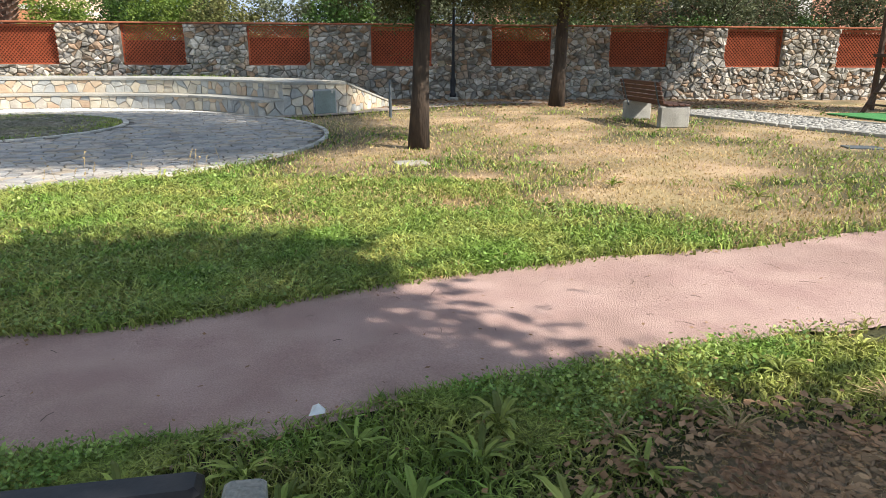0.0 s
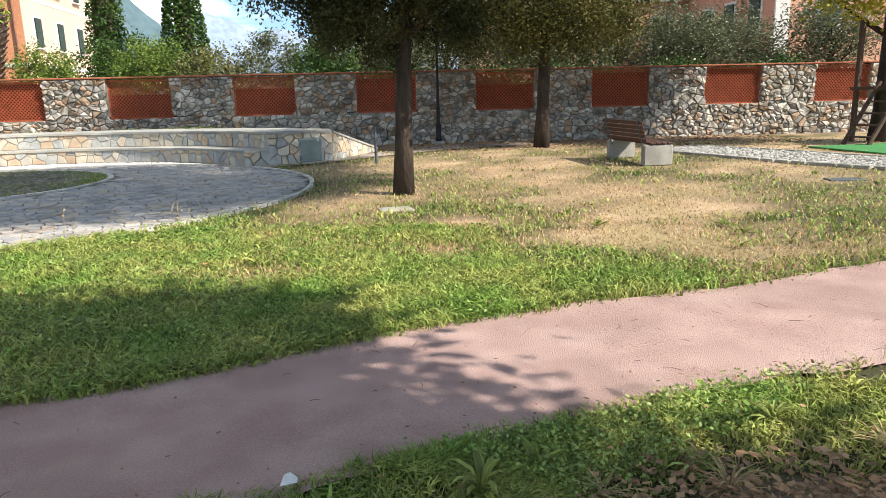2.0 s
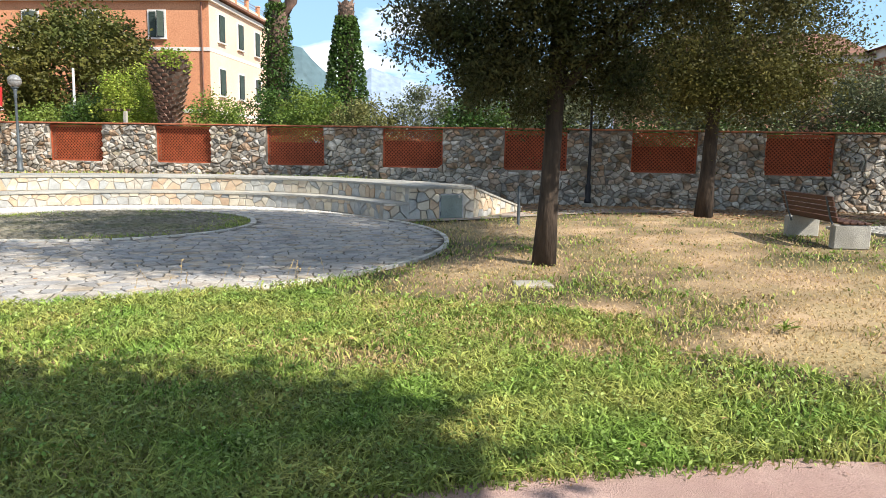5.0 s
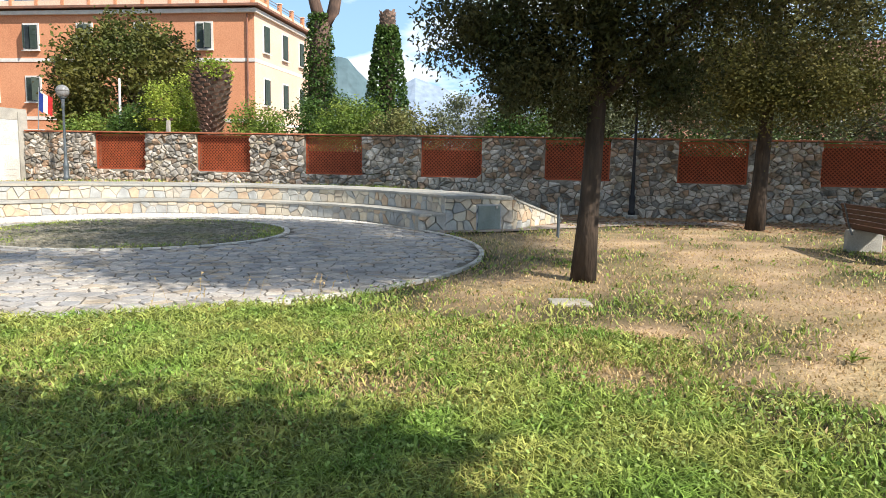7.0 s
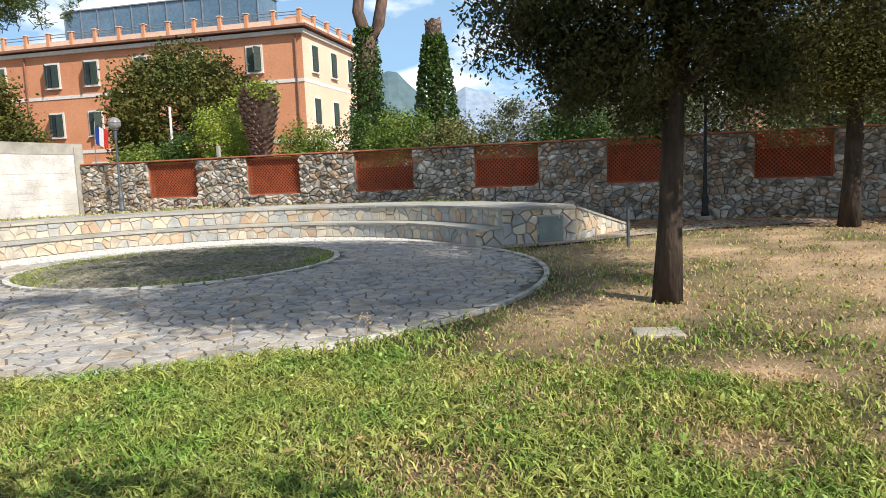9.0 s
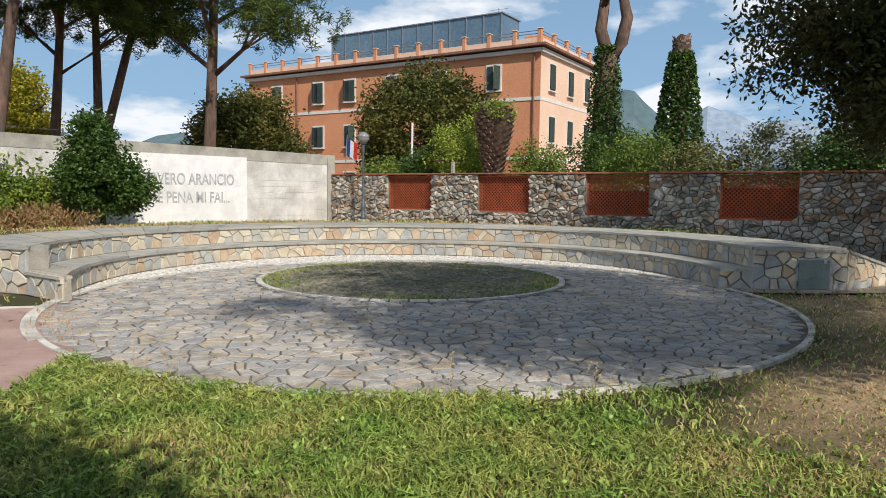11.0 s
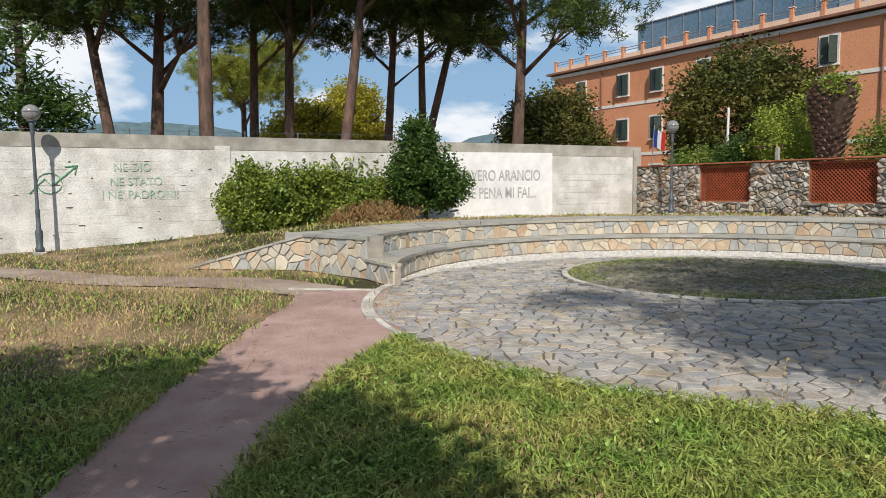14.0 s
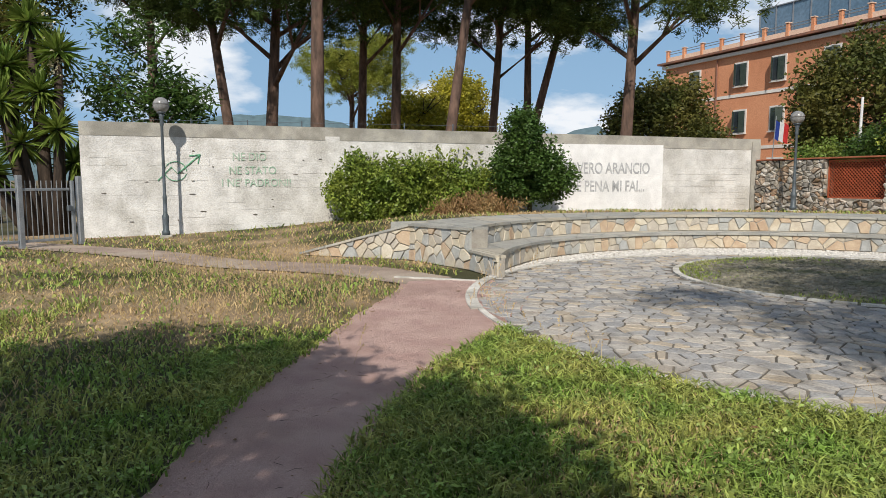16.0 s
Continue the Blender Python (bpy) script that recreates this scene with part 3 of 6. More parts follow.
flags = []
for p in fl:
    cx, cy = sum(q[0] for q in p) / len(p), sum(q[1] for q in p) / len(p)
    if math.hypot(cx - PLAZA[0], cy - PLAZA[1]) < PLAZA_R - 0.06 and math.hypot(cx - DISC[0], cy - DISC[1]) > DISC_R + 0.16:
        flags.append(keep_off(trim_disc(p, PLAZA, PLAZA_R - 0.01), DISC, DISC_R + 0.12))
pieces("flagstone", flags, lambda u, v, w: (u, v, w), 0.018, M["flag"], plaza_ob, lambda p: (p[0][0] + 3.8) ** 2 + (p[0][1] - 7.6) ** 2, r7, 0.010, 0.0, 0.005)

# ---- curved seats ----
r8 = random.Random(8)


def left_end(r):
    """Angle at which a ring of the seating meets its western end face."""
    return 180 + math.degrees(math.asin(min(1.0, (SEAT[1] - END_Y) / r)))


def arc_block(r_in, r_out, z0, z1, n=52):
    mb = MB()
    for i in range(n + 1):
        for r, z in ((r_in, z0), (r_in, z1), (r_out, z1), (r_out, z0)):
            mb.v.append((*polar(A_RIGHT + (left_end(r) - A_RIGHT) * i / n, r), z))
    for i in range(n):
        for k in range(4):
            j = (k + 1) % 4
            mb.f.append((4 * i + k, 4 * i + 4 + k, 4 * i + 4 + j, 4 * i + j))
    mb.f += [(0, 1, 2, 3), (4 * n + 3, 4 * n + 2, 4 * n + 1, 4 * n)]
    return mb


amphi = structure("curved_seating", arc_block(R1 + 0.02, R3 - 0.05, -0.2, H1 - 0.05), M["mortar"], "two-step curved stone seating around the plaza", "seating")
part("upper_core", arc_block(R2 + 0.02, R3 - 0.05, H1 - 0.06, H2 - 0.05), M["mortar"], amphi)


def slabs(r_in, r_out, z, step, seed):
    r, a = random.Random(seed), 0.0
    ei, eo = left_end(r_in) - A_RIGHT, left_end(r_out) - A_RIGHT
    while a < 1:
        b = min(1.0, a + step / 200 * r.uniform(0.7, 1.3))
        n, e = 4, 0.0004
        o = [polar(A_RIGHT + ei * (a + e + (b - a - 2 * e) * i / n), r_in) for i in range(n + 1)] + [polar(A_RIGHT + eo * (b - e - (b - a - 2 * e) * i / n), r_out) for i in range(n + 1)]
        part("slab", MB().prism(o, z - 0.05, z + r.uniform(-0.004, 0.004)), M["cap"], amphi)
        a = b


slabs(R1 - 0.03, R2 + 0.04, H1, 7, 1)
slabs(R2 - 0.03, R3, H2, 6, 2)


def clad_arc(r, z0, z1, step, seed):
    s = random.Random(seed)
    length = radians(left_end(r) - A_RIGHT) * r
    ps = cells(scatter(s, (0, z0, length, z1), step, 0.4), (0, z0 + 0.005, length, z1 - 0.005), 0.018)
    return ps


for r, z0, z1, seed in ((R1, H0, H1 - 0.05, 11), (R2, H1, H2 - 0.05, 12)):
    ps = clad_arc(r, z0, z1, 0.21, seed)
    mb_rest = MB()
    for k, p in enumerate(ps):
        lay = lambda u, v, w, r=r: (*polar(A_RIGHT + math.degrees(u / r), r + 0.03 - w), v)
        if k % 3 and k < 430:
            part("cladding_stone", stone(MB(), p, lay, 0.03 + r8.uniform(-0.008, 0.01), 0.012), M["clad"], amphi)
        else:
            stone(mb_rest, p, lay, 0.03 + r8.uniform(-0.008, 0.01), 0.012)
    part("further_cladding", mb_rest, M["clad"], amphi)["kind"] = "stuff"


def flank(name, p0, p1, top0, top1, label, seed, thick=0.35, step=0.21):
    """A stone-clad wall from p0 to p1 whose top falls from top0 to top1."""
    a, b = Vector((*p0, 0)), Vector((*p1, 0))
    d = (b - a).normalized()
    n = Vector((d.y, -d.x, 0))
    length = (b - a).length
    core = MB()
    quad = [a, b, b - n * thick, a - n * thick]
    tops = [top0, top1, top1, top0]
    core.v = [(q.x, q.y, -0.1) for q in quad] + [(q.x, q.y, t - 0.04) for q, t in zip(quad, tops)]
    core.f = [(0, 3, 2, 1), (4, 5, 6, 7), (0, 1, 5, 4), (1, 2, 6, 5), (2, 3, 7, 6), (3, 0, 4, 7)]
    ob = structure(name, core, M["mortar"], label, "wall")
    s = random.Random(seed)
    zmax = max(top0, top1)
    for p in cells(scatter(s, (0, 0, length, zmax), step, 0.42), (0, 0.0, length, zmax), 0.018):
        q = [(u, min(v, top0 + (top1 - top0) * u / length - 0.03)) for u, v in p]
        if max(v for _, v in q) - min(v for _, v in q) < 0.04:
            continue
        part("cladding_stone", stone(MB(), q, lambda u, v, w: tuple(a + d * u + n * w + Vector((0, 0, v))), 0.035 + s.uniform(-0.008, 0.01), 0.014), M["clad"], ob)
    m = max(2, int(length / 0.6))
    for i in range(m):
        u0, u1 = length * i / m + 0.005, length * (i + 1) / m - 0.005
        z0, z1 = top0 + (top1 - top0) * u0 / length, top0 + (top1 - top0) * u1 / length
        e0, e1 = a + d * u0, a + d * u1
        cap = MB()
        o = [e0 + n * 0.06, e1 + n * 0.06, e1 - n * (thick + 0.02), e0 - n * (thick + 0.02)]
        zz = [z0, z1, z1, z0]
        cap.v = [(q.x, q.y, z - 0.045) for q, z in zip(o, zz)] + [(q.x, q.y, z) for q, z in zip(o, zz)]
        cap.f = list(core.f)
        part("coping_slab", cap, M["cap"], ob)
    return ob


eR1, eR2 = polar(A_RIGHT, R1), polar(A_RIGHT, R2)
box_p = polar(A_RIGHT, R3)
flank("flank_wall_low", eR1, eR2, H1 - 0.01, H1 - 0.01, "stone-clad end of the lower seat", 21)
flank("flank_wall_high", eR2, box_p, H2 - 0.008, H2 - 0.03, "stone-clad end of the curved seating", 22)
flank("ramp_wall", box_p, (0.15, 19.1), H2 - 0.03, 0.12, "stone-clad wall falling towards the path", 23)
eL1, eL2, eL3 = polar(left_end(R1), R1), polar(left_end(R2), R2), (-12.45, 7.75)
flank("flank_wall_low_west", eL2, eL1, H1 - 0.01, H1 - 0.01, "stone-clad end of the lower seat", 24, 0.10)
flank("flank_wall_high_west", eL3, eL2, H2 - 0.03, H2 - 0.008, "stone-clad end of the curved seating", 25)
flank("ramp_wall_west", (-14.1, 5.95), eL3, 0.05, H2 - 0.03, "stone-clad wall falling to the lawn", 26)
cap_fill = MB().prism([(eL2[0] - 0.05, END_Y + 0.01), polar(left_end(R3), R3), (-13.3, 8.6), (-13.2, 7.6), (eL3[0] + 0.1, eL3[1] + 0.2)], H2 - 0.3, H2 - 0.035)
part("end_paving", cap_fill, M["cap"], amphi)

hatch = thing("meter_hatch", (*((Vector(eR2) * 0.36 + Vector(box_p) * 0.64)), 0), "grey-green metal hatch in the stone end wall", "hatch", rz=math.atan2(box_p[1] - eR2[1], box_p[0] - eR2[0]))
part("door", MB().box((0, -0.05, 0.27), (0.52, 0.03, 0.5), ch=0.008), M["hatch"], hatch)
part("frame", MB().box((0, -0.035, 0.27), (0.58, 0.03, 0.56), ch=0.006), M["galv"], hatch)
part("latch", MB().box((0.17, -0.075, 0.49), (0.05, 0.03, 0.06), ch=0.006), M["kerb"], hatch)
for z in (0.12, 0.42):
    part("hinge", MB().tube([(-0.27, -0.07, z - 0.04), (-0.27, -0.07, z + 0.04)], [0.012, 0.012], 6), M["iron"], hatch)

# ---- long rubble wall with lattice openings ----
panels = [PANEL_X + PANEL * k for k in range(10)]
wall = MB()
x = WALL_X0
wall.box(((WALL_X0 + WALL_X1) / 2, WALL_Y + 0.2, (PANEL_Z0 - 0.25) / 2), (WALL_X1 - WALL_X0, 0.34, PANEL_Z0 + 0.25))
for px in panels + [None]:
    end = px if px is not None else WALL_X1
    if end > x:
        wall.box(((x + end) / 2, WALL_Y + 0.2, (PANEL_Z0 + WALL_TOP) / 2 + 0.05), (end - x, 0.34, WALL_TOP - PANEL_Z0 - 0.02))
    x = px + PANEL_W if px is not None else x
rubble = structure("wall_north", wall, M["wallmortar"], "rubble stone garden wall with lattice openings", "wall")
r9 = random.Random(9)
FLAT = 1.32
seeds = scatter(r9, (WALL_X0 / FLAT, -0.05, WALL_X1 / FLAT, WALL_TOP), 0.152, 0.47)
seeds = [q for q in seeds if r9.random() < 0.86] + [(u + r9.uniform(-0.08, 0.08), v + r9.uniform(-0.08, 0.08)) for u, v in seeds if r9.random() < 0.2]
stones = []
for p in cells(seeds, (WALL_X0 / FLAT, -0.05, WALL_X1 / FLAT, WALL_TOP), 0.015):
    p = [(u * FLAT, v) for u, v in p]
    cx, cz = sum(q[0] for q in p) / len(p), sum(q[1] for q in p) / len(p)
    hole = [b for b in panels if b < cx < b + PANEL_W]
    if hole and cz > PANEL_Z0:
        continue
    q = []
    for u, v in p:
        for b in panels:
            if v > PANEL_Z0 and b < u < b + PANEL_W:
                if cz < PANEL_Z0 and b < cx < b + PANEL_W:
                    v = PANEL_Z0
                else:
                    u = b if u - b < b + PANEL_W - u else b + PANEL_W
        q.append((u, v))
    stones.append(q)
pieces("stone", stones, lambda u, v, w: (u, WALL_Y + 0.03 - w, v), 0.075, M["rubble"], rubble, lambda p: (p[0][0] + 2.5) ** 2, r9, 0.026, 0.016, 0.028, 0.045)
xx = WALL_X0
while xx < WALL_X1:
    w = r9.uniform(0.28, 0.34)
    part("coping_tile", MB().box((xx + w / 2, WALL_Y + 0.19, WALL_TOP + 0.045 + r9.uniform(-0.004, 0.004)), (w - 0.006, 0.50, 0.045), ch=0.008), M["tile"], rubble)
    xx += w

lattice = thing("lattice_panel", (panels[0], WALL_Y + 0.10, PANEL_Z0), "brick-red diagonal lattice panel set in the stone wall", "lattice", "lattice panels in the wall")
W, H = PANEL_W, PANEL_Z1 - PANEL_Z0
for c, s in (((W / 2, 0, 0.02), (W, 0.05, 0.04)), ((W / 2, 0, H - 0.02), (W, 0.05, 0.04)), ((0.02, 0, H / 2), (0.04, 0.05, H - 0.084)), ((W - 0.02, 0, H / 2), (0.04, 0.05, H - 0.084))):
    part("frame_bar", MB().box(c, s), M["lattice"], lattice)
for sign in (1, -1):
    k = -H
    while k < W:
        pts = []
        for t in (0, H):
            u = k + t if sign > 0 else k + H - t
            pts.append((u, t))
        (u0, v0), (u1, v1) = sorted(pts)
        if u0 < 0.03:
            v0 += (v1 - v0) * (0.03 - u0) / (u1 - u0)
            u0 = 0.03
        if u1 > W - 0.03:
            v1 = v0 + (v1 - v0) * (W - 0.03 - u0) / (u1 - u0)
            u1 = W - 0.03
        if u1 - u0 > 0.03:
            d = Vector((u1 - u0, 0, v1 - v0))
            n = Vector((-d.z, 0, d.x)).normalized() * 0.0125
            y0 = 0.008 * sign
            a, b = Vector((u0, y0, v0)), Vector((u1, y0, v1))
            t = Vector((0, 0.006, 0))
            mb = MB()
            mb.v = [tuple(q) for q in (a - n - t, b - n - t, b + n - t, a + n - t, a - n + t, b - n + t, b + n + t, a + n + t)]
            mb.f = [(0, 3, 2, 1), (4, 5, 6, 7), (0, 1, 5, 4), (1, 2, 6, 5), (2, 3, 7, 6), (3, 0, 4, 7)]
            part("slat", mb, M["lattice"], lattice)
        k += 0.104
for px in panels[1:]:
    copy_thing(lattice, pose(px, WALL_Y + 0.10, PANEL_Z0))
# red-brown screen boards behind the lattice
board = mat("dark_red_board", (0.15, 0.042, 0.022), (0.075, 0.028, 0.018), 3, 0.9, 0.3, 40)
for k, px in enumerate(panels):
    f = (0.94, 0.96, 0.62, 0.70, 0.90, 0.66, 0.92, 0.95, 0.9, 0.9)[k]
    tagged(part("screen_board", MB().box((px + W / 2, WALL_Y + 0.33, PANEL_Z0 + H * f / 2), (W + 0.1, 0.02, H * f)), board), "dark red board behind the lattice panel", "screen", "boards behind the lattice")

# ---- old whitewashed wall ----
wa, wb = Vector((*WHITE_A, 0)), Vector((*WHITE_B, 0))
wd = (wb - wa).normalized()
wn2 = Vector((wd.y, -wd.x, 0)) * -1
wn2 = wn2 if wn2.x > 0 else -wn2
wlen = (wb - wa).length


def white_block(name, u0, u1, z0, z1, off, material, top_tilt=0.0):
    mb = MB()
    a, b = wa + wd * u0, wa + wd * u1
    o = [a + wn2 * off, b + wn2 * off, b - wn2 * 0.25, a - wn2 * 0.25]
    zt = [z1, z1 + top_tilt, z1 + top_tilt, z1]
    mb.v = [(q.x, q.y, z0) for q in o] + [(q.x, q.y, t) for q, t in zip(o, zt)]
    mb.f = [(0, 3, 2, 1), (4, 5, 6, 7), (0, 1, 5, 4), (1, 2, 6, 5), (2, 3, 7, 6), (3, 0, 4, 7)]
    return mb


def wall_u(y):
    return (wa.y - y) / -wd.y


white = structure("wall_west", white_block("w", 0, wlen, -0.2, 2.72, 0.0, None, 0.18), M["render"], "tall old wall with flaking whitewash", "wall")
top = white_block("w", 0, wlen, 2.56, 2.98, 0.012, None, 0.0)
for i in (0, 1, 2, 3):
    k = 1 if i in (1, 2) else 0
    top.v[i] = (*top.v[i][:2], 2.50 + 0.18 * k)
    top.v[4 + i] = (*top.v[4 + i][:2], 2.86 + 0.18 * k)
part("concrete_band", top, M["concrete"], white, "grey concrete top band")
u_gr = wall_u(18.3)
part("fresh_paint", white_block("w", u_gr, u_gr + 4.6, 0.3, 2.62, 0.016, None), M["fresh"], white, "freshly painted white section")
part("pier", white_block("w", 0.02, 0.34, 0.2, 2.75, 0.05, None), M["concrete"], white, "cement pier in the corner")
for y in (7.9,):
    part("pilaster", white_block("w", wall_u(y) - 0.2, wall_u(y) + 0.2, 0, 2.73, 0.035, None), M["render"], white)
bricks = random.Random(31)
for row in range(11):
    u = u_gr + 5.2 + bricks.uniform(0, 0.5)
    while u < wlen - 0.5:
        if bricks.random() < 0.6:
            part("block", white_block("w", u, u + bricks.uniform(0.42, 0.5), 0.3 + row * 0.2, 0.3 + row * 0.2 + 0.185, bricks.uniform(0.003, 0.009), None), M["render"], white)
        u += 0.52
    u = 0.42 + bricks.uniform(0, 0.25)
    while u < u_gr - 0.45 and row < 9:
        if bricks.random() < 0.95:
            part("block", white_block("w", u, u + 0.413, 0.3 + row * 0.2, 0.3 + row * 0.2 + 0.186, bricks.uniform(0.004, 0.010), None), M["render"], white)
        u += 0.43


chips = random.Random(33)
for k in range(34):
    u, z = chips.uniform(u_gr + 4.8, wlen - 0.4), chips.uniform(0.4, 2.4)
    cu_, cz = chips.uniform(0.02, 0.09), chips.uniform(0.008, 0.022)
    poly = [(u + cu_ * math.cos(t) * chips.uniform(0.6, 1.2), z + cz * math.sin(t) * chips.uniform(0.6, 1.2)) for t in np.arange(0, 6.2, 0.9)]
    chip = MB()
    chip.add([tuple(wa + wd * a + wn2 * w + Vector((0, 0, b))) for w in (0.0, 0.018) for a, b in poly], [tuple(range(7)), tuple(range(13, 6, -1))] + [(i, (i + 1) % 7, 7 + (i + 1) % 7, 7 + i) for i in range(7)])
    part("flaked_patch", chip, M["joint"], white, "dark flaked patch")


def writing(text, u, z, size, material, label, squash=1.0, bold=0.0):
    cu = bpy.data.curves.new("lettering", "FONT")
    cu.body, cu.size, cu.extrude, cu.align_x, cu.offset = text, size, 0.002, "LEFT", bold
    ob = new("wall_lettering", cu)
    p = wa + wd * u + wn2 * 0.022
    side = -wd
    mat3 = Matrix((side, Vector((0, 0, 1)), wn2)).transposed()
    ob.matrix_world = Matrix.Translation((p.x, p.y, z)) @ mat3.to_4x4() @ Matrix.Diagonal((squash, 1, 1, 1))
    dg = bpy.context.evaluated_depsgraph_get()
    me = bpy.data.meshes.new_from_object(ob.evaluated_get(dg))
    me.materials.clear()
    me.materials.append(material)
    made = new("lettering", me)
    made.matrix_world = ob.matrix_world.copy()
    bpy.data.objects.remove(ob)
    return tagged(made, label, "graffiti")


# ---- soft hill and mountain backdrop ----
def ridge(name, az0, az1, dist, peaks, material, label, base=0.0):
    mb = MB()
    n = 60
    for i in range(n + 1):
        az = radians(az0 + (az1 - az0) * i / n)
        h = max(1.0, sum(a * math.exp(-((math.degrees(az) - c) / w) ** 2) for c, w, a in peaks) * dist * (1 + 0.10 * noise.noise((i * 0.35, dist, 0)) + 0.06 * noise.noise((i * 1.1, dist, 3))))
        for k, f in ((1.0, -5), (1.03, h * 0.55), (1.10, h)):
            mb.v.append((math.sin(az) * dist * k, math.cos(az) * dist * k, f))
    mb.f = [(i * 3 + k, i * 3 + 3 + k, i * 3 + 4 + k, i * 3 + 1 + k) for i in range(n) for k in range(2)]
    return structure(name, mb, material, label, "mountain")


# the ridges carry haze in their colour only
ridge("hill_near", -26, 20, 1500, [(-20.0, 3.4, 0.135), (-16.5, 3.0, 0.03), (-8, 12, 0.045)], M["hill"], "distant wooded hill with haze painted in blue-green")
ridge("hill_west", -110, -50, 1900, [(-56, 4, 0.085), (-66, 5, 0.04), (-76, 6, 0.075), (-84, 6, 0.07), (-95, 10, 0.06)], M["hill"], "low wooded hills with haze painted in blue")
ridge("mountains", -24, 24, 3600, [(-13.5, 3.0, 0.10), (-8, 4, 0.09), (4, 9, 0.095), (-18, 4, 0.05)], M["peak"], "pale grey rocky mountains with haze painted in")


# ---- buildings ----
def window(parent, c, w, h, material_glass, normal="-y", opened=0):
    """A framed window with a pair of louvred shutters; opened: which leaf stands ajar."""
    m = Matrix.Identity(3) if normal == "-y" else Matrix.Rotation(math.pi / 2 * (1 if normal == "+x" else -1), 3, "Z")
    place = lambda p: tuple(Vector(c) + m @ Vector(p))
    win = part("window", MB().box(c, (w + 0.26, 0.1, h + 0.26), m=m), M["stucco"], parent, "white-framed window with dark green shutters")
    part("pane", MB().box(place((0, -0.03, 0)), (w, 0.1, h), m=m), material_glass, win)
    part("sill", MB().box(place((0, -0.1, -h / 2 - 0.13)), (w + 0.36, 0.2, 0.06), m=m), M["stucco"], win)
    part("transom", MB().box(place((0, -0.083, 0)), (0.05, 0.03, h - 0.02), m=m), M["stucco"], win)
    for s in (-1, 1):
        ajar = opened and s == opened
        turn = m @ Matrix.Rotation(radians(s * 62 if ajar else s * 6), 3, "Z")
        hinge = Vector((s * (w / 2 - 0.02), -0.115, 0))
        mid = hinge + Matrix.Rotation(radians(s * 62 if ajar else s * 6), 3, "Z") @ Vector((-s * (w / 4 - 0.01), 0, 0))
        leaf = part("shutter", MB().box(place(tuple(mid)), (w / 2 - 0.03, 0.03, h - 0.03), m=turn), M["shutter"], win)
        slats = MB()
        for k in range(9):
            z = -h / 2 + 0.14 + k * (h - 0.28) / 8
            slats.box(place(tuple(mid + Vector((0, 0, z)))), (w / 2 - 0.13, 0.055, 0.035), m=turn)
        part("louvres", slats, M["shutter"], leaf)
    return win


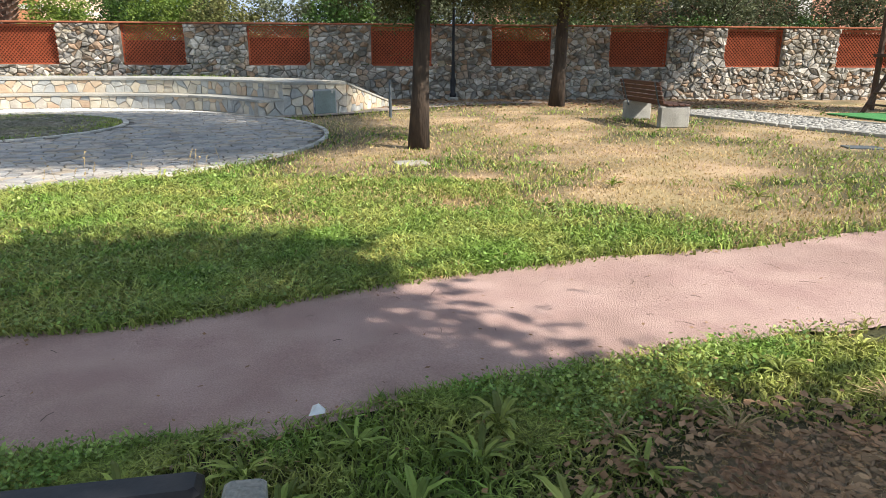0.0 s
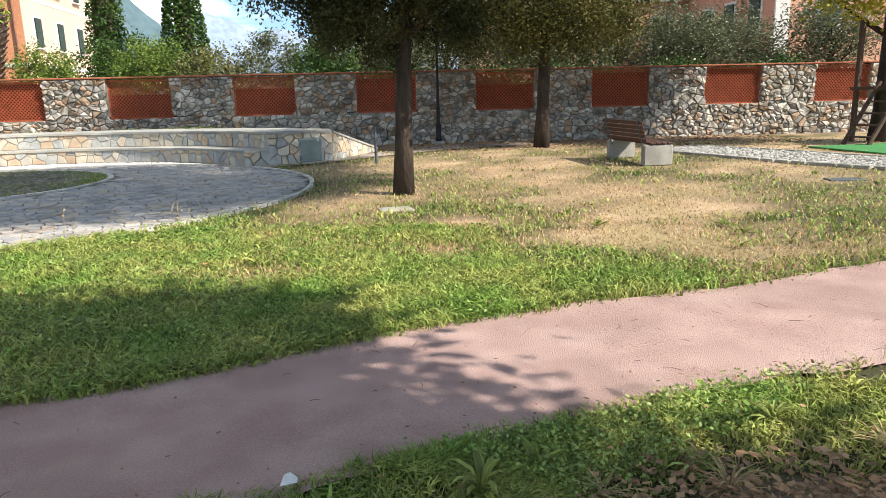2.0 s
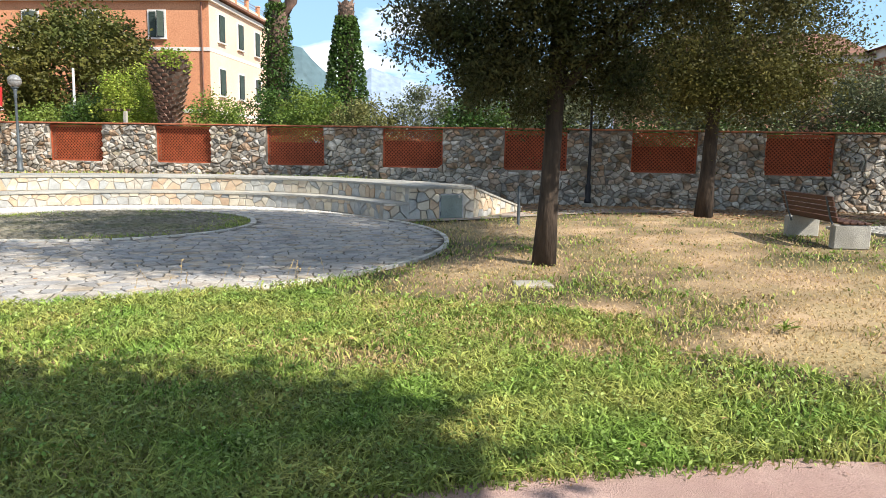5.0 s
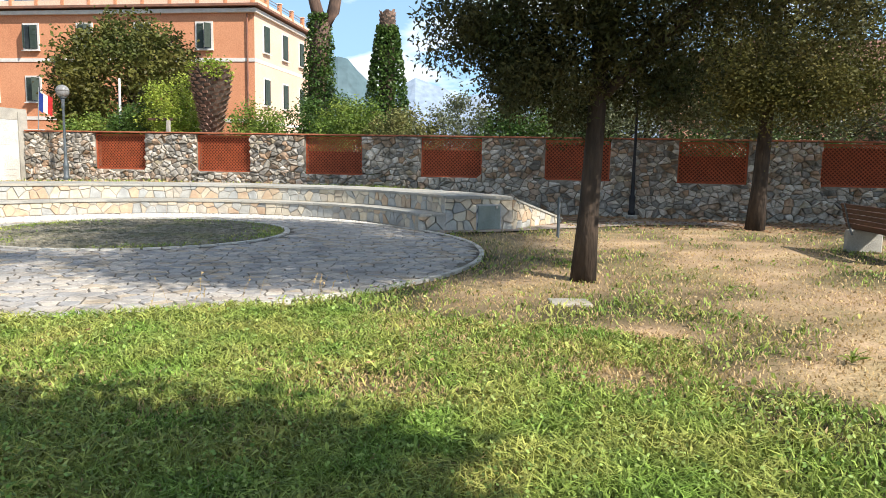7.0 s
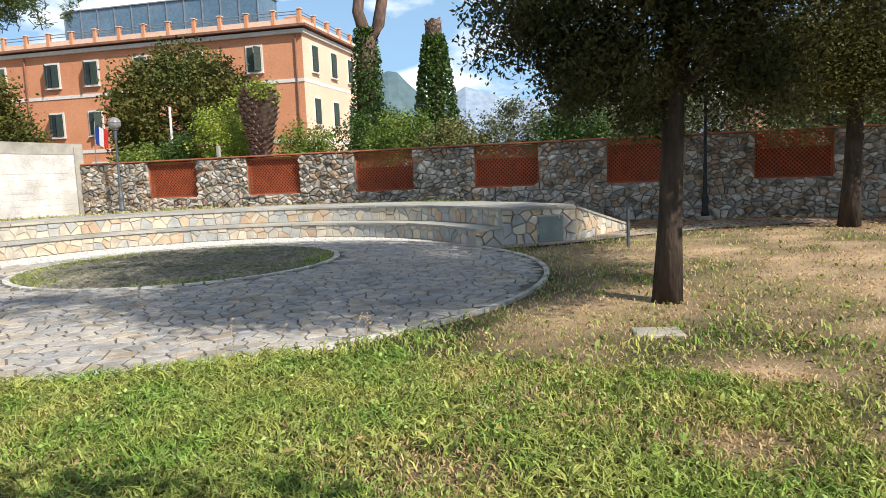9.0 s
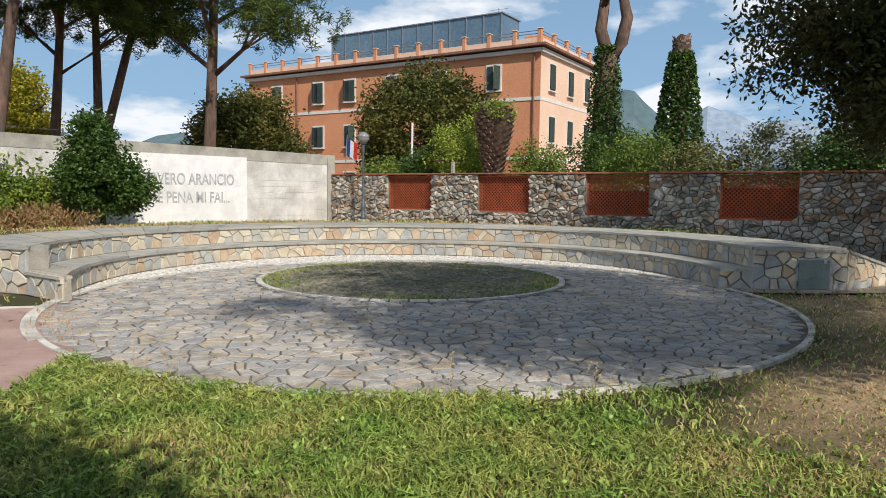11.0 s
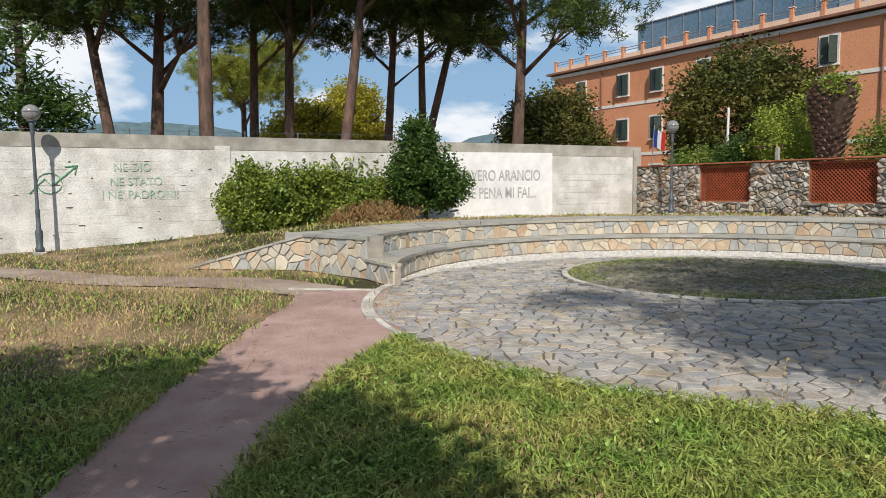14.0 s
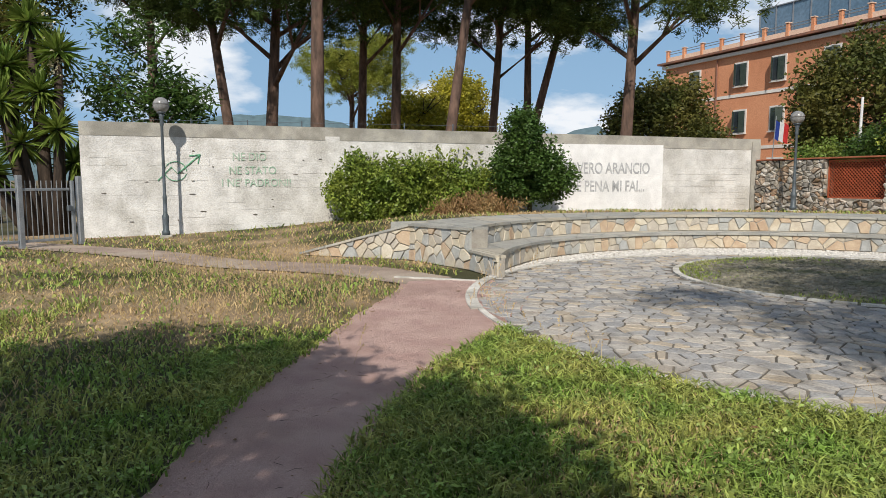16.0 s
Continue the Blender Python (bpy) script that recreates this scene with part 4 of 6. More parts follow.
def corner_building():
    b = thing("school_building", (-21.5, 46.4, 0), "two-storey orange plaster building with balustraded roof terrace", "building", rz=0.046)
    L, D, E = 28.5, 12.2, 11.55
    part("wall", MB().box((-L / 2, D / 2, E / 2), (L, D, E)), M["orange"], b, "orange plaster walls")
    # the sun's brightness on this side is put into its paler plaster colour
    part("east_facing", MB().box((0.012, D / 2, E / 2), (0.03, D - 0.004, E - 0.004)), M["cream"], b, "cream plaster side wall, painted paler as sunlit")
    part("eave", MB().box((-L / 2, D / 2, E + 0.12), (L + 1.1, D + 1.1, 0.16)), M["roof"], b, "brown tiled eaves")
    part("cornice", MB().box((-L / 2, D / 2, E - 0.2), (L + 0.5, D + 0.5, 0.26)), M["stucco"], b)
    part("string_course", MB().box((-L / 2, D / 2, 8.1), (L + 0.10, D + 0.10, 0.24)), M["stucco"], b, "pale string course")
    part("string_course", MB().box((-L / 2, D / 2, 4.0), (L + 0.10, D + 0.10, 0.24)), M["stucco"], b, "pale string course")
    part("parapet", MB().box((-L / 2, 0.1, E + 0.45), (L, 0.2, 0.44)), M["cream"], b)
    part("parapet", MB().box((-0.1, D / 2, E + 0.45), (0.2, D, 0.44)), M["cream"], b)
    for k in range(15):
        part("baluster_post", MB().box((-L * k / 14 - (0.12 if k == 0 else -0.1 if k == 14 else 0), 0.1, E + 0.74), (0.26, 0.28, 1.0), ch=0.02), M["orange"], b)
    for k in range(1, 6):
        part("baluster_post", MB().box((-0.1, k * 2.4, E + 0.74), (0.28, 0.26, 1.0), ch=0.02), M["orange"], b)
    for k in range(15):
        part("post_cap", MB().box((-L * k / 14 - (0.12 if k == 0 else -0.1 if k == 14 else 0), 0.1, E + 1.27), (0.36, 0.38, 0.07), ch=0.015), M["cream"], b)
    for k in range(1, 6):
        part("post_cap", MB().box((-0.1, k * 2.4, E + 1.27), (0.38, 0.36, 0.07), ch=0.015), M["cream"], b)
    for z in (0.95, 1.15):
        part("rail", MB().tube([(-L, 0.1, E + z), (0, 0.1, E + z)], [0.03, 0.03], 6), M["galv"], b)
        part("rail", MB().tube([(-0.1, 0, E + z), (-0.1, D, E + z)], [0.03, 0.03], 6), M["galv"], b)
    conservatory = part("roof_conservatory", MB().box((-12.6, 4.0, E + 1.75), (16.5, 3.0, 3.2)), M["roofglass"], b, "long blue-glazed roof structure")
    for k in range(12):
        part("mullion", MB().box((-20.85 + 1.5 * k, 2.47, E + 1.75), (0.08, 0.08, 3.2)), M["galv"], conservatory)
    part("top_rail", MB().box((-12.6, 4.0, E + 3.39), (16.7, 3.2, 0.08)), M["galv"], conservatory)
    part("chimney", MB().box((-3.1, 6.5, E + 1.3), (1.6, 1.8, 1.8), ch=0.05), M["orange"], b)
    for x in (-0.45, -9.3, -22.6):
        part("downpipe", MB().tube([(x, -0.1, 0.2), (x, -0.1, E - 0.4)], [0.06, 0.06], 8), M["roof"], b)
    for k, x in enumerate((-3.6, -8.2, -12.6, -16.8, -20.2, -25.0)):
        window(b, (x, -0.02, 9.7), 1.02, 1.65, M["glass"], opened=(1, 0, 1, -1, -1, 1)[k])
        window(b, (x, -0.02, 6.05), 1.02, 1.65, M["glass"], opened=(0, 1, 0, 1, -1, 1)[k])
        window(b, (x, -0.02, 2.2), 1.15, 1.75, M["glass"])
    for k in range(3):
        for z in (9.75, 6.1):
            window(b, (0.04, 1.9 + k * 3.5, z), 0.9, 1.75, M["glass"], "+x")
    mast = part("aerial", MB().tube([(-6.2, 5.5, E + 2), (-6.2, 5.5, E + 4.6)], [0.035, 0.025], 6), M["galv"], b)
    for z in (3.6, 4.1, 4.5):
        part("aerial_bar", MB().tube([(-7.1, 5.5, E + z), (-5.3, 5.5, E + z)], [0.015, 0.015], 4), M["galv"], mast)
    return b


def pink_house():
    b = thing("pink_house", (19.0, 33.0, 0), "pink plaster house with white cornice and tiled roof", "building")
    part("wall", MB().box((8.5, 9, 3.5), (17, 18, 7.0)), M["pinkwall"], b)
    part("wing_wall", MB().box((-6.5, 15, 3.45), (12.99, 10, 6.9)), M["pinkwall"], b)
    part("cornice", MB().box((8.5, 9, 7.15), (17.8, 18.8, 0.5)), M["stucco"], b)
    part("cornice", MB().box((-6.9, 15, 6.95), (12.9, 10.7, 0.4)), M["stucco"], b)
    part("pilaster", MB().box((0.28, -0.02, 3.4), (0.7, 0.12, 7.0)), M["stucco"], b)
    part("roof", MB().add([(-0.8, -0.8, 7.4), (17.8, -0.8, 7.4), (17.8, 18.8, 7.4), (-0.8, 18.8, 7.4), (8.5, 6, 10.0), (8.5, 12, 10.0)], [(0, 1, 4), (1, 2, 5, 4), (2, 3, 5), (3, 0, 4, 5), (0, 3, 2, 1)]), M["roof"], b, "brown clay tile roof")
    part("wing_roof", MB().add([(-13.8, 9.4, 7.15), (-0.4, 9.4, 7.15), (-0.4, 20.6, 7.15), (-13.8, 20.6, 7.15), (-9, 15, 9.2), (-0.4, 15, 9.2)], [(0, 1, 5, 4), (1, 2, 5), (2, 3, 4, 5), (3, 0, 4), (0, 3, 2, 1)]), M["roof"], b, "brown clay tile roof")
    for k in range(4):
        window(b, (-1.6 - 3.1 * k, 9.98, 5.0), 1.0, 1.7, M["glass"])
        window(b, (-0.02, 1.8 + 2.6 * k, 5.0), 1.0, 1.7, M["glass"], "-x")
    for k in range(4):
        window(b, (2.6 + 3.6 * k, -0.02, 5.0), 1.0, 1.7, M["glass"])
    part("downpipe", MB().tube([(-0.12, 9.6, 0.2), (-0.12, 9.6, 6.8)], [0.07, 0.07], 8), M["roof"], b)
    part("downpipe", MB().tube([(-0.12, 3.0, 0.2), (-0.12, 3.0, 6.8)], [0.07, 0.07], 8), M["roof"], b)
    return b


corner_building()
pink_house()
shed = thing("low_shed", (-41, 32, 0), "low white flat-roofed building behind the wall", "building")
part("wall", MB().box((0, 0, 2.0), (9, 6, 4.0)), M["stucco"], shed)
part("roof", MB().box((0, 0, 4.15), (9.8, 6.8, 0.3), ch=0.05), M["concrete"], shed)


# ---- trees ----
def limbs(mb, base, height, r0, lean, rng, forks, spread, n=9, start=0.45):
    """A trunk that leans, and limbs that fork off; returns the limb ends."""
    pts, rad = [], []
    for k in range(7):
        t = k / 6
        pts.append(Vector(base) + Vector((lean[0] * t + 0.05 * height * 0.1 * math.sin(3 * t + base[0]), lean[1] * t, height * t)))
        rad.append(r0 * (1.25 if k == 0 else 1 - 0.5 * t))
    mb.tube(pts, rad, n)
    ends, boughs = [], []
    for k in range(forks):
        t = start + (1 - start) * (k + rng.random() * 0.7) / forks
        p = Vector(base) + Vector((lean[0] * t, lean[1] * t, height * t))
        a = k * 2.4 + rng.random()
        s = spread * (0.7 + 0.5 * rng.random())
        q = p + Vector((math.cos(a) * s * 0.5, math.sin(a) * s * 0.5, s * 0.35))
        e = p + Vector((math.cos(a) * s, math.sin(a) * s, s * 0.75))
        rr = r0 * (1 - 0.5 * t) * 0.55
        bough = MB().tube([p, q, e], [rr, rr * 0.65, rr * 0.3], 6)
        boughs.append(bough)
        ends.append(e)
        for s2 in (-0.6, 0.6):
            e2 = q + Vector((math.cos(a + s2) * s * 0.55, math.sin(a + s2) * s * 0.55, s * 0.4))
            bough.tube([q, e2], [rr * 0.5, rr * 0.18], 5)
            ends.append(e2)
    return ends, boughs


def tree(name, base, height, r0, crown, leaf, label, seed, count=90, per=60, size=0.07, lean=(0, 0), forks=7, spread=1.6, bark="bark", shell=0.3, clump=0.28, long=1.7, droop=0.0, start=0.45):
    """crown: list of (centre offset, radii) in metres from the base."""
    r = np.random.default_rng(seed)
    t = thing(name, base, label, "tree")
    mb = MB()
    _, boughs = limbs(mb, (0, 0, -0.05), height, r0, lean, random.Random(seed), forks, spread, start=start)
    part("trunk", mb, M[bark], t, "", True)
    for b in boughs:
        part("limb", b, M[bark], t, "", True)
    pts = np.concatenate([clumps(r, c, rad, int(count * w), per, clump, shell) for c, rad, w in crown])
    part("crown", leaf_mesh("crown", pts, size * (0.7 + 0.6 * r.random(len(pts))), M[leaf], r, long, 0, droop), None, t)
    return t


# crown lobes above 6 m are out of view, added to cast shade
oak = tree("holm_oak", (0.66, 10.55, 0), 5.6, 0.135, [((0.5, 0.0, 4.5), (2.35, 2.5, 1.5), 1.0), ((-0.45, -0.2, 3.5), (1.15, 1.2, 1.0), 0.6), ((-0.5, -0.2, 2.6), (0.7, 0.7, 0.5), 0.15), ((1.6, 0.2, 3.5), (1.7, 1.5, 0.9), 0.45), ((0.1, 0.0, 2.75), (0.75, 0.7, 0.6), 0.2), ((0.6, 0.0, 6.9), (2.6, 2.7, 1.7), 0.8), ((1.3, -3.9, 6.2), (1.5, 1.3, 0.6), 0.42), ((0.7, -2.4, 6.3), (1.8, 1.3, 0.7), 0.42), ((-1.2, -4.2, 6.4), (1.2, 1.0, 0.5), 0.26), ((3.2, -4.3, 6.2), (1.1, 1.0, 0.5), 0.24), ((5.6, 2.3, 8.3), (1.9, 1.4, 0.6), 0.4)], "leaf_oak", "holm oak with dark bark and dense grey-green crown", 41, 105, 210, 0.027, (0.12, 0.1), 10, 1.6, droop=0.45, clump=0.15, long=2.3)
# extra unseen foliage that thickens the oak's shadow on the plaza
high = np.random.default_rng(410)
high_at = np.concatenate([clumps(high, c, rad, n, 110, 0.24, 0.15) for c, rad, n in (((0.2, -0.9, 7.3), (3.3, 3.2, 1.5), 330), ((0.9, -0.8, 4.9), (1.8, 1.7, 0.7), 160), ((1.7, -1.7, 3.95), (1.1, 1.0, 0.45), 70), ((1.3, -3.7, 6.2), (2.2, 1.5, 0.6), 120), ((2.7, 0.2, 4.9), (1.7, 2.3, 0.9), 200), ((2.5, 2.5, 5.0), (1.6, 1.4, 0.8), 110), ((2.6, -2.4, 5.4), (1.4, 1.5, 0.6), 70), ((-0.3, 2.1, 5.6), (1.9, 1.3, 1.1), 90))])
part("upper_crown", leaf_mesh("upper_crown", high_at, 0.046 * (0.7 + 0.6 * high.random(len(high_at))), M["leaf_oak"], high, 1.7, 0, 0.35), None, oak)
low_at = np.concatenate([clumps(high, c, rad, n, 140, 0.11, 0.1) for c, rad, n in (((-0.6, -0.3, 2.3), (0.7, 0.6, 0.45), 34), ((0.8, 0.1, 2.3), (0.75, 0.6, 0.45), 34), ((-1.35, -0.5, 2.95), (0.65, 0.7, 0.5), 40), ((-1.0, 0.4, 2.5), (0.5, 0.5, 0.4), 20), ((0.1, -0.1, 2.9), (1.7, 1.4, 0.6), 36), ((-0.2, 0.4, 1.95), (0.4, 0.4, 0.25), 8))])
part("hanging_foliage", leaf_mesh("hanging_foliage", low_at, 0.026 * (0.7 + 0.6 * high.random(len(low_at))), M["leaf_oak"], high, 2.4, 0, 0.8), None, oak)
# all but the last of these limbs reach out to the added lobes
for ends in (((0.1, 0.1, 3.9), (0.5, -1.6, 5.6), (0.8, -3.0, 6.2), (1.2, -4.2, 6.3)), ((0.5, -1.6, 5.6), (-0.2, -3.0, 6.2), (-1.1, -4.3, 6.4)), ((0.8, -2.9, 6.15), (2.0, -3.6, 6.3), (3.3, -4.4, 6.3)), ((0.1, 0.1, 4.4), (2.0, 0.8, 6.8), (4.0, 1.6, 7.8), (6.0, 2.4, 8.3)), ((0.04, 0.02, 2.15), (0.5, 0.0, 2.6), (1.05, 0.0, 3.15), (1.9, 0.1, 4.3))):
    part("limb", MB().tube(list(ends), [0.075, 0.062, 0.045, 0.025][-len(ends):], 8), M["bark"], oak, "", True)
# the two lobes near 9 m are unseen, added to shade the stone wall
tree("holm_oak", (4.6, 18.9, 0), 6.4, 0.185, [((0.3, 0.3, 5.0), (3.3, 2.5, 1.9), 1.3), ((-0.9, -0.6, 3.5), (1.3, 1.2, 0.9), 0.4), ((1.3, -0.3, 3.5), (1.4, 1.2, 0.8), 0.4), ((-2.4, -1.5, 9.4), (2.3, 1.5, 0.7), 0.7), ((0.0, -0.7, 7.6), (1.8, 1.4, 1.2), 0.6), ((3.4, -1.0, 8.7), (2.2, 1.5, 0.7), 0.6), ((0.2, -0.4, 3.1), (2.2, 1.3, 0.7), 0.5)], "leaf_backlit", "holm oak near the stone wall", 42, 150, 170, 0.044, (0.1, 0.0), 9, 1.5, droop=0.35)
# trees behind the bench that shade the near lawn
tree("shade_tree", (5.15, -1.55, 0), 4.4, 0.15, [((-1.1, 2.0, 4.9), (1.9, 1.0, 0.8), 1.0), ((-1.5, 3.5, 4.9), (1.3, 0.75, 0.5), 0.5), ((0.3, 1.2, 4.7), (0.9, 0.7, 0.5), 0.3)], "leaf_oak", "leafy park tree behind the bench", 43, 110, 70, 0.10, (-0.5, 0.8), 7, 1.3)
tree("shade_tree", (0.35, -2.15, 0), 4.6, 0.17, [((0.3, 2.2, 4.9), (2.0, 0.9, 0.7), 1.0), ((1.1, 4.1, 4.9), (1.5, 0.8, 0.5), 0.6), ((-1.2, 3.6, 4.9), (1.0, 0.5, 0.4), 0.25), ((-1.5, 2.4, 5.0), (1.2, 0.8, 0.6), 0.5)], "leaf_oak", "leafy park tree behind the path", 44, 110, 70, 0.10, (0, 1.0), 7, 1.3)
tree("shade_tree", (7.95, -2.45, 0), 4.4, 0.15, [((-1.0, 1.6, 4.6), (1.2, 0.9, 0.7), 1.0)], "leaf_oak", "leafy park tree near the lawn", 46, 80, 60, 0.10, (-0.3, 0.6), 6, 1.2)
# the lobes above 8 m are unseen additions that shade the stone wall
tree("shade_tree", (13.2, 17.6, 0), 5.0, 0.2, [((-0.4, -0.4, 4.6), (2.6, 2.0, 1.3), 1.0), ((-2.3, 0.3, 8.8), (2.4, 1.5, 0.7), 0.8), ((1.2, 0.3, 8.5), (2.2, 1.5, 0.8), 0.8), ((-0.4, 0.0, 6.6), (1.8, 1.5, 1.1), 0.7)], "leaf_yellow", "park tree with drooping foliage beside the play area", 45, 130, 80, 0.08, (0, 0), 8, 1.7, droop=0.4)



def pine(x, y, height, r0, crown_r, lean, seed, label="stone pine with a tall bare trunk and dark umbrella crown", low=0.62, leaf="leaf_pine"):
    r = np.random.default_rng(seed)
    t = thing("stone_pine", (x, y, 0), label, "tree", "pines behind the wall")
    mb = MB()
    ends, boughs = limbs(mb, (0, 0, -0.1), height, r0, lean, random.Random(seed), 7, crown_r * 0.75, 10, low)
    part("trunk", mb, M["pinebark"], t, "", True)
    for b in boughs:
        part("limb", b, M["pinebark"], t, "", True)
    pts = []
    for e in ends:
        n = 38
        d = r.normal(size=(n, 3)) * np.array((crown_r * 0.24, crown_r * 0.24, crown_r * 0.10))
        pts.append((np.array(e) + d)[:, None, :] + r.normal(size=(n, 46, 3)) * 0.13)
    top = np.array((lean[0], lean[1], height + 0.2))
    pts.append(clumps(r, top, (crown_r, crown_r, crown_r * 0.33), 260, 46, 0.15, 0.3).reshape(-1, 46, 3))
    pts = np.concatenate(pts).reshape(-1, 3)
    part("crown", leaf_mesh("crown", pts, 0.042 * (0.7 + 0.6 * r.random(len(pts))), M[leaf], r, 7.0, 0.5, needle=True), None, t)
    return t


def by_az(az, dist, eye=(-0.15, 3.45)):
    return eye[0] + math.sin(radians(az)) * dist, eye[1] + math.cos(radians(az)) * dist


for az, dist, h, r0, cr, ln, sd, low in ((-78.3, 26, 13.8, 0.30, 4.6, (0.0, 0.2), 1, 0.7), (-84.2, 34, 11.6, 0.30, 4.9, (-0.9, -1.4), 2, 0.62), (-82.2, 34.5, 11.0, 0.36, 5.0, (0.5, 0.6), 3, 0.52), (-74.8, 36, 12.2, 0.28, 4.3, (0.3, 0.3), 4, 0.58), (-72.0, 33, 12.0, 0.28, 4.3, (0.3, 0.2), 5, 0.6), (-68.3, 27, 11.3, 0.25, 3.4, (0.6, 1.4), 6, 0.72), (-64.3, 35, 11.3, 0.26, 3.8, (0.4, 0.7), 7, 0.58), (-61.0, 37, 12.8, 0.26, 3.8, (0.0, 0.0), 8, 0.66), (-62.2, 36, 12.8, 0.26, 3.6, (2.0, 2.6), 9, 0.7), (-53.4, 30, 11.4, 0.30, 4.2, (0.4, 0.3), 10, 0.5), (-90.5, 38, 13.0, 0.3, 4.0, (0, 0), 11, 0.6)):
    px, py = by_az(az, dist)
    pine(px, py, h, r0, cr, ln, 60 + sd, low=low)

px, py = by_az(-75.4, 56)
pine(px, py, 10.4, 0.3, 4.4, (0.3, 0.0), 90, "stone pine with a rounded crown in painted sunlit green", 0.6, "leaf_farpine")
for az, dist, h, rad, lf, sd, lab in ((-50.2, 43, 7.3, 3.5, "leaf_lime", 71, "broad linden with dense green crown"), (-35.8, 40, 8.7, 4.0, "leaf_lime", 72, "broad linden before the orange building"), (-70.5, 46, 7.0, 3.2, "leaf_yellow", 73, "tree with yellowing foliage"), (-66.8, 50, 9.0, 2.7, "leaf_yellow", 75, "tree with bright yellow autumn leaves")):
    px, py = by_az(az, dist)
    tree("linden", (px, py, 0), h * 0.8, 0.3, [((0, 0, h * 0.55), (rad, rad, h * 0.45), 1.0)], lf, lab, sd, 300, 105, 0.13, (0, 0), 7, rad * 0.7, shell=0.55, clump=0.35)

px, py = by_az(-20.9, 33)
ivt = thing("ivy_clad_tree", (px, py, 0), "tall forked tree with an ivy-clad trunk", "tree")
part("trunk", MB().tube([(0, 0, -0.1), (-0.1, 0, 2.5), (-0.25, 0, 5.0), (-0.1, 0, 7.2), (0.0, 0, 8.0)], [0.62, 0.5, 0.46, 0.5, 0.40], 12), M["pinebark"], ivt, "", True)
for pts, rad in (([(0, 0, 7.6), (-0.5, 0.1, 9.2), (-0.35, 0.2, 10.8), (-1.4, 0.2, 13.0)], [0.34, 0.28, 0.24, 0.15]), ([(0, 0, 7.4), (0.55, 0, 8.5), (0.75, 0.1, 9.6), (0.55, 0, 10.6), (1.5, 0, 12.2), (2.4, 0, 13.5)], [0.34, 0.3, 0.27, 0.24, 0.2, 0.12]), ([(-0.4, 0.1, 10.2), (0.4, -0.3, 12.0), (0.9, -0.3, 13.6)], [0.2, 0.14, 0.08])):
    part("limb", MB().tube(pts, rad, 9), M["pinebark"], ivt, "", True)
rv = np.random.default_rng(81)
zz = rv.random(10500) ** 0.9 * 8.4
aa = rv.random(10500) * 6.283
qq = (0.5 + 0.45 * rv.random(10500) ** 2) * np.interp(zz, [0, 2, 5, 8.4], [1.5, 1.2, 0.95, 0.6])
part("ivy", leaf_mesh("ivy", np.stack([np.cos(aa) * qq - 0.15, np.sin(aa) * qq, zz], 1), 0.105 * (0.7 + 0.6 * rv.random(10500)), M["leaf_dark"], rv, 1.2, 0, 0.4), None, ivt, "glossy green ivy")
part("crown", leaf_mesh("crown", clumps(rv, (-1.8, 0, 13.6), (2.4, 1.8, 0.7), 60, 60, 0.25, 0.2), 0.10 * (0.7 + 0.6 * rv.random(3600)), M["leaf_pine"], rv, 3.0), None, ivt)
px, py = by_az(-15.4, 30)
st = thing("ivy_palm_stump", (px, py, 0), "dead palm trunk wrapped in ivy", "tree")
part("trunk", MB().lathe((0, 0, -0.1), [(0.42, 0), (0.40, 3), (0.36, 6.0), (0.34, 7.4), (0.36, 7.9), (0.16, 8.15)], 14), M["bark"], st, "", True)
ri = np.random.default_rng(82)
iz = ri.random(9000) * 7.4
pts = np.stack([np.cos(a := ri.random(9000) * 6.28) * (rr := (0.55 + 0.45 * ri.random(9000) ** 0.6) * np.interp(iz, [0, 2.5, 4.5, 6.0, 7.4], [1.25, 1.2, 0.95, 0.72, 0.48])), np.sin(a) * rr, iz], 1)
part("ivy", leaf_mesh("ivy", pts, 0.115 * (0.7 + 0.6 * ri.random(9000)), M["leaf_dark"], ri, 1.2, 0, 0.4), None, st, "glossy green ivy")

# squat palm trunk with cut frond bases
px, py = -11.65, 23.4
pal = thing("palm_trunk", (px, py, 0), "squat palm trunk of cut frond stubs with a green top", "tree")
part("trunk", MB().lathe((0, 0, 0), [(0.40, 0), (0.32, 1.5), (0.31, 2.3), (0.44, 3.0), (0.60, 3.6), (0.64, 4.05), (0.52, 4.35), (0.2, 4.45)], 16), M["bark"], pal, "", True)
stub = MB()
stub.add([(-0.13, -0.1, 0.02), (0.13, -0.1, 0.02), (0.075, 0.15, 0.05), (-0.075, 0.15, 0.05), (-0.10, -0.1, -0.07), (0.10, -0.1, -0.07)], [(0, 1, 2, 3), (4, 3, 2, 5), (0, 3, 4), (1, 5, 2), (0, 4, 5, 1)])
stub_me = stub.mesh("frond_stub", mat("cut_frond", (0.40, 0.27, 0.21), (0.17, 0.11, 0.085), 6, 0.9, 0.4, 40, spread=0.35))
for k in range(230):
    z = 1.95 + k * 0.0105
    rr = np.interp(z, [1.5, 2.3, 3.0, 3.6, 4.05, 4.4], [0.31, 0.30, 0.43, 0.59, 0.62, 0.5])
    a = k * 2.39996
    ob = part("frond_stub", stub_me, None, pal)
    ob.matrix_basis = pose(-math.sin(a) * rr * 0.95, math.cos(a) * rr * 0.95, z, 16, 0, math.degrees(a))
for k in range(64):
    a = k * 2.39996
    ob = part("frond_stub", stub_me, None, st)
    ob.matrix_basis = pose(-math.sin(a) * 0.30, math.cos(a) * 0.30, 6.9 + k * 0.017, 40, 0, math.degrees(a))
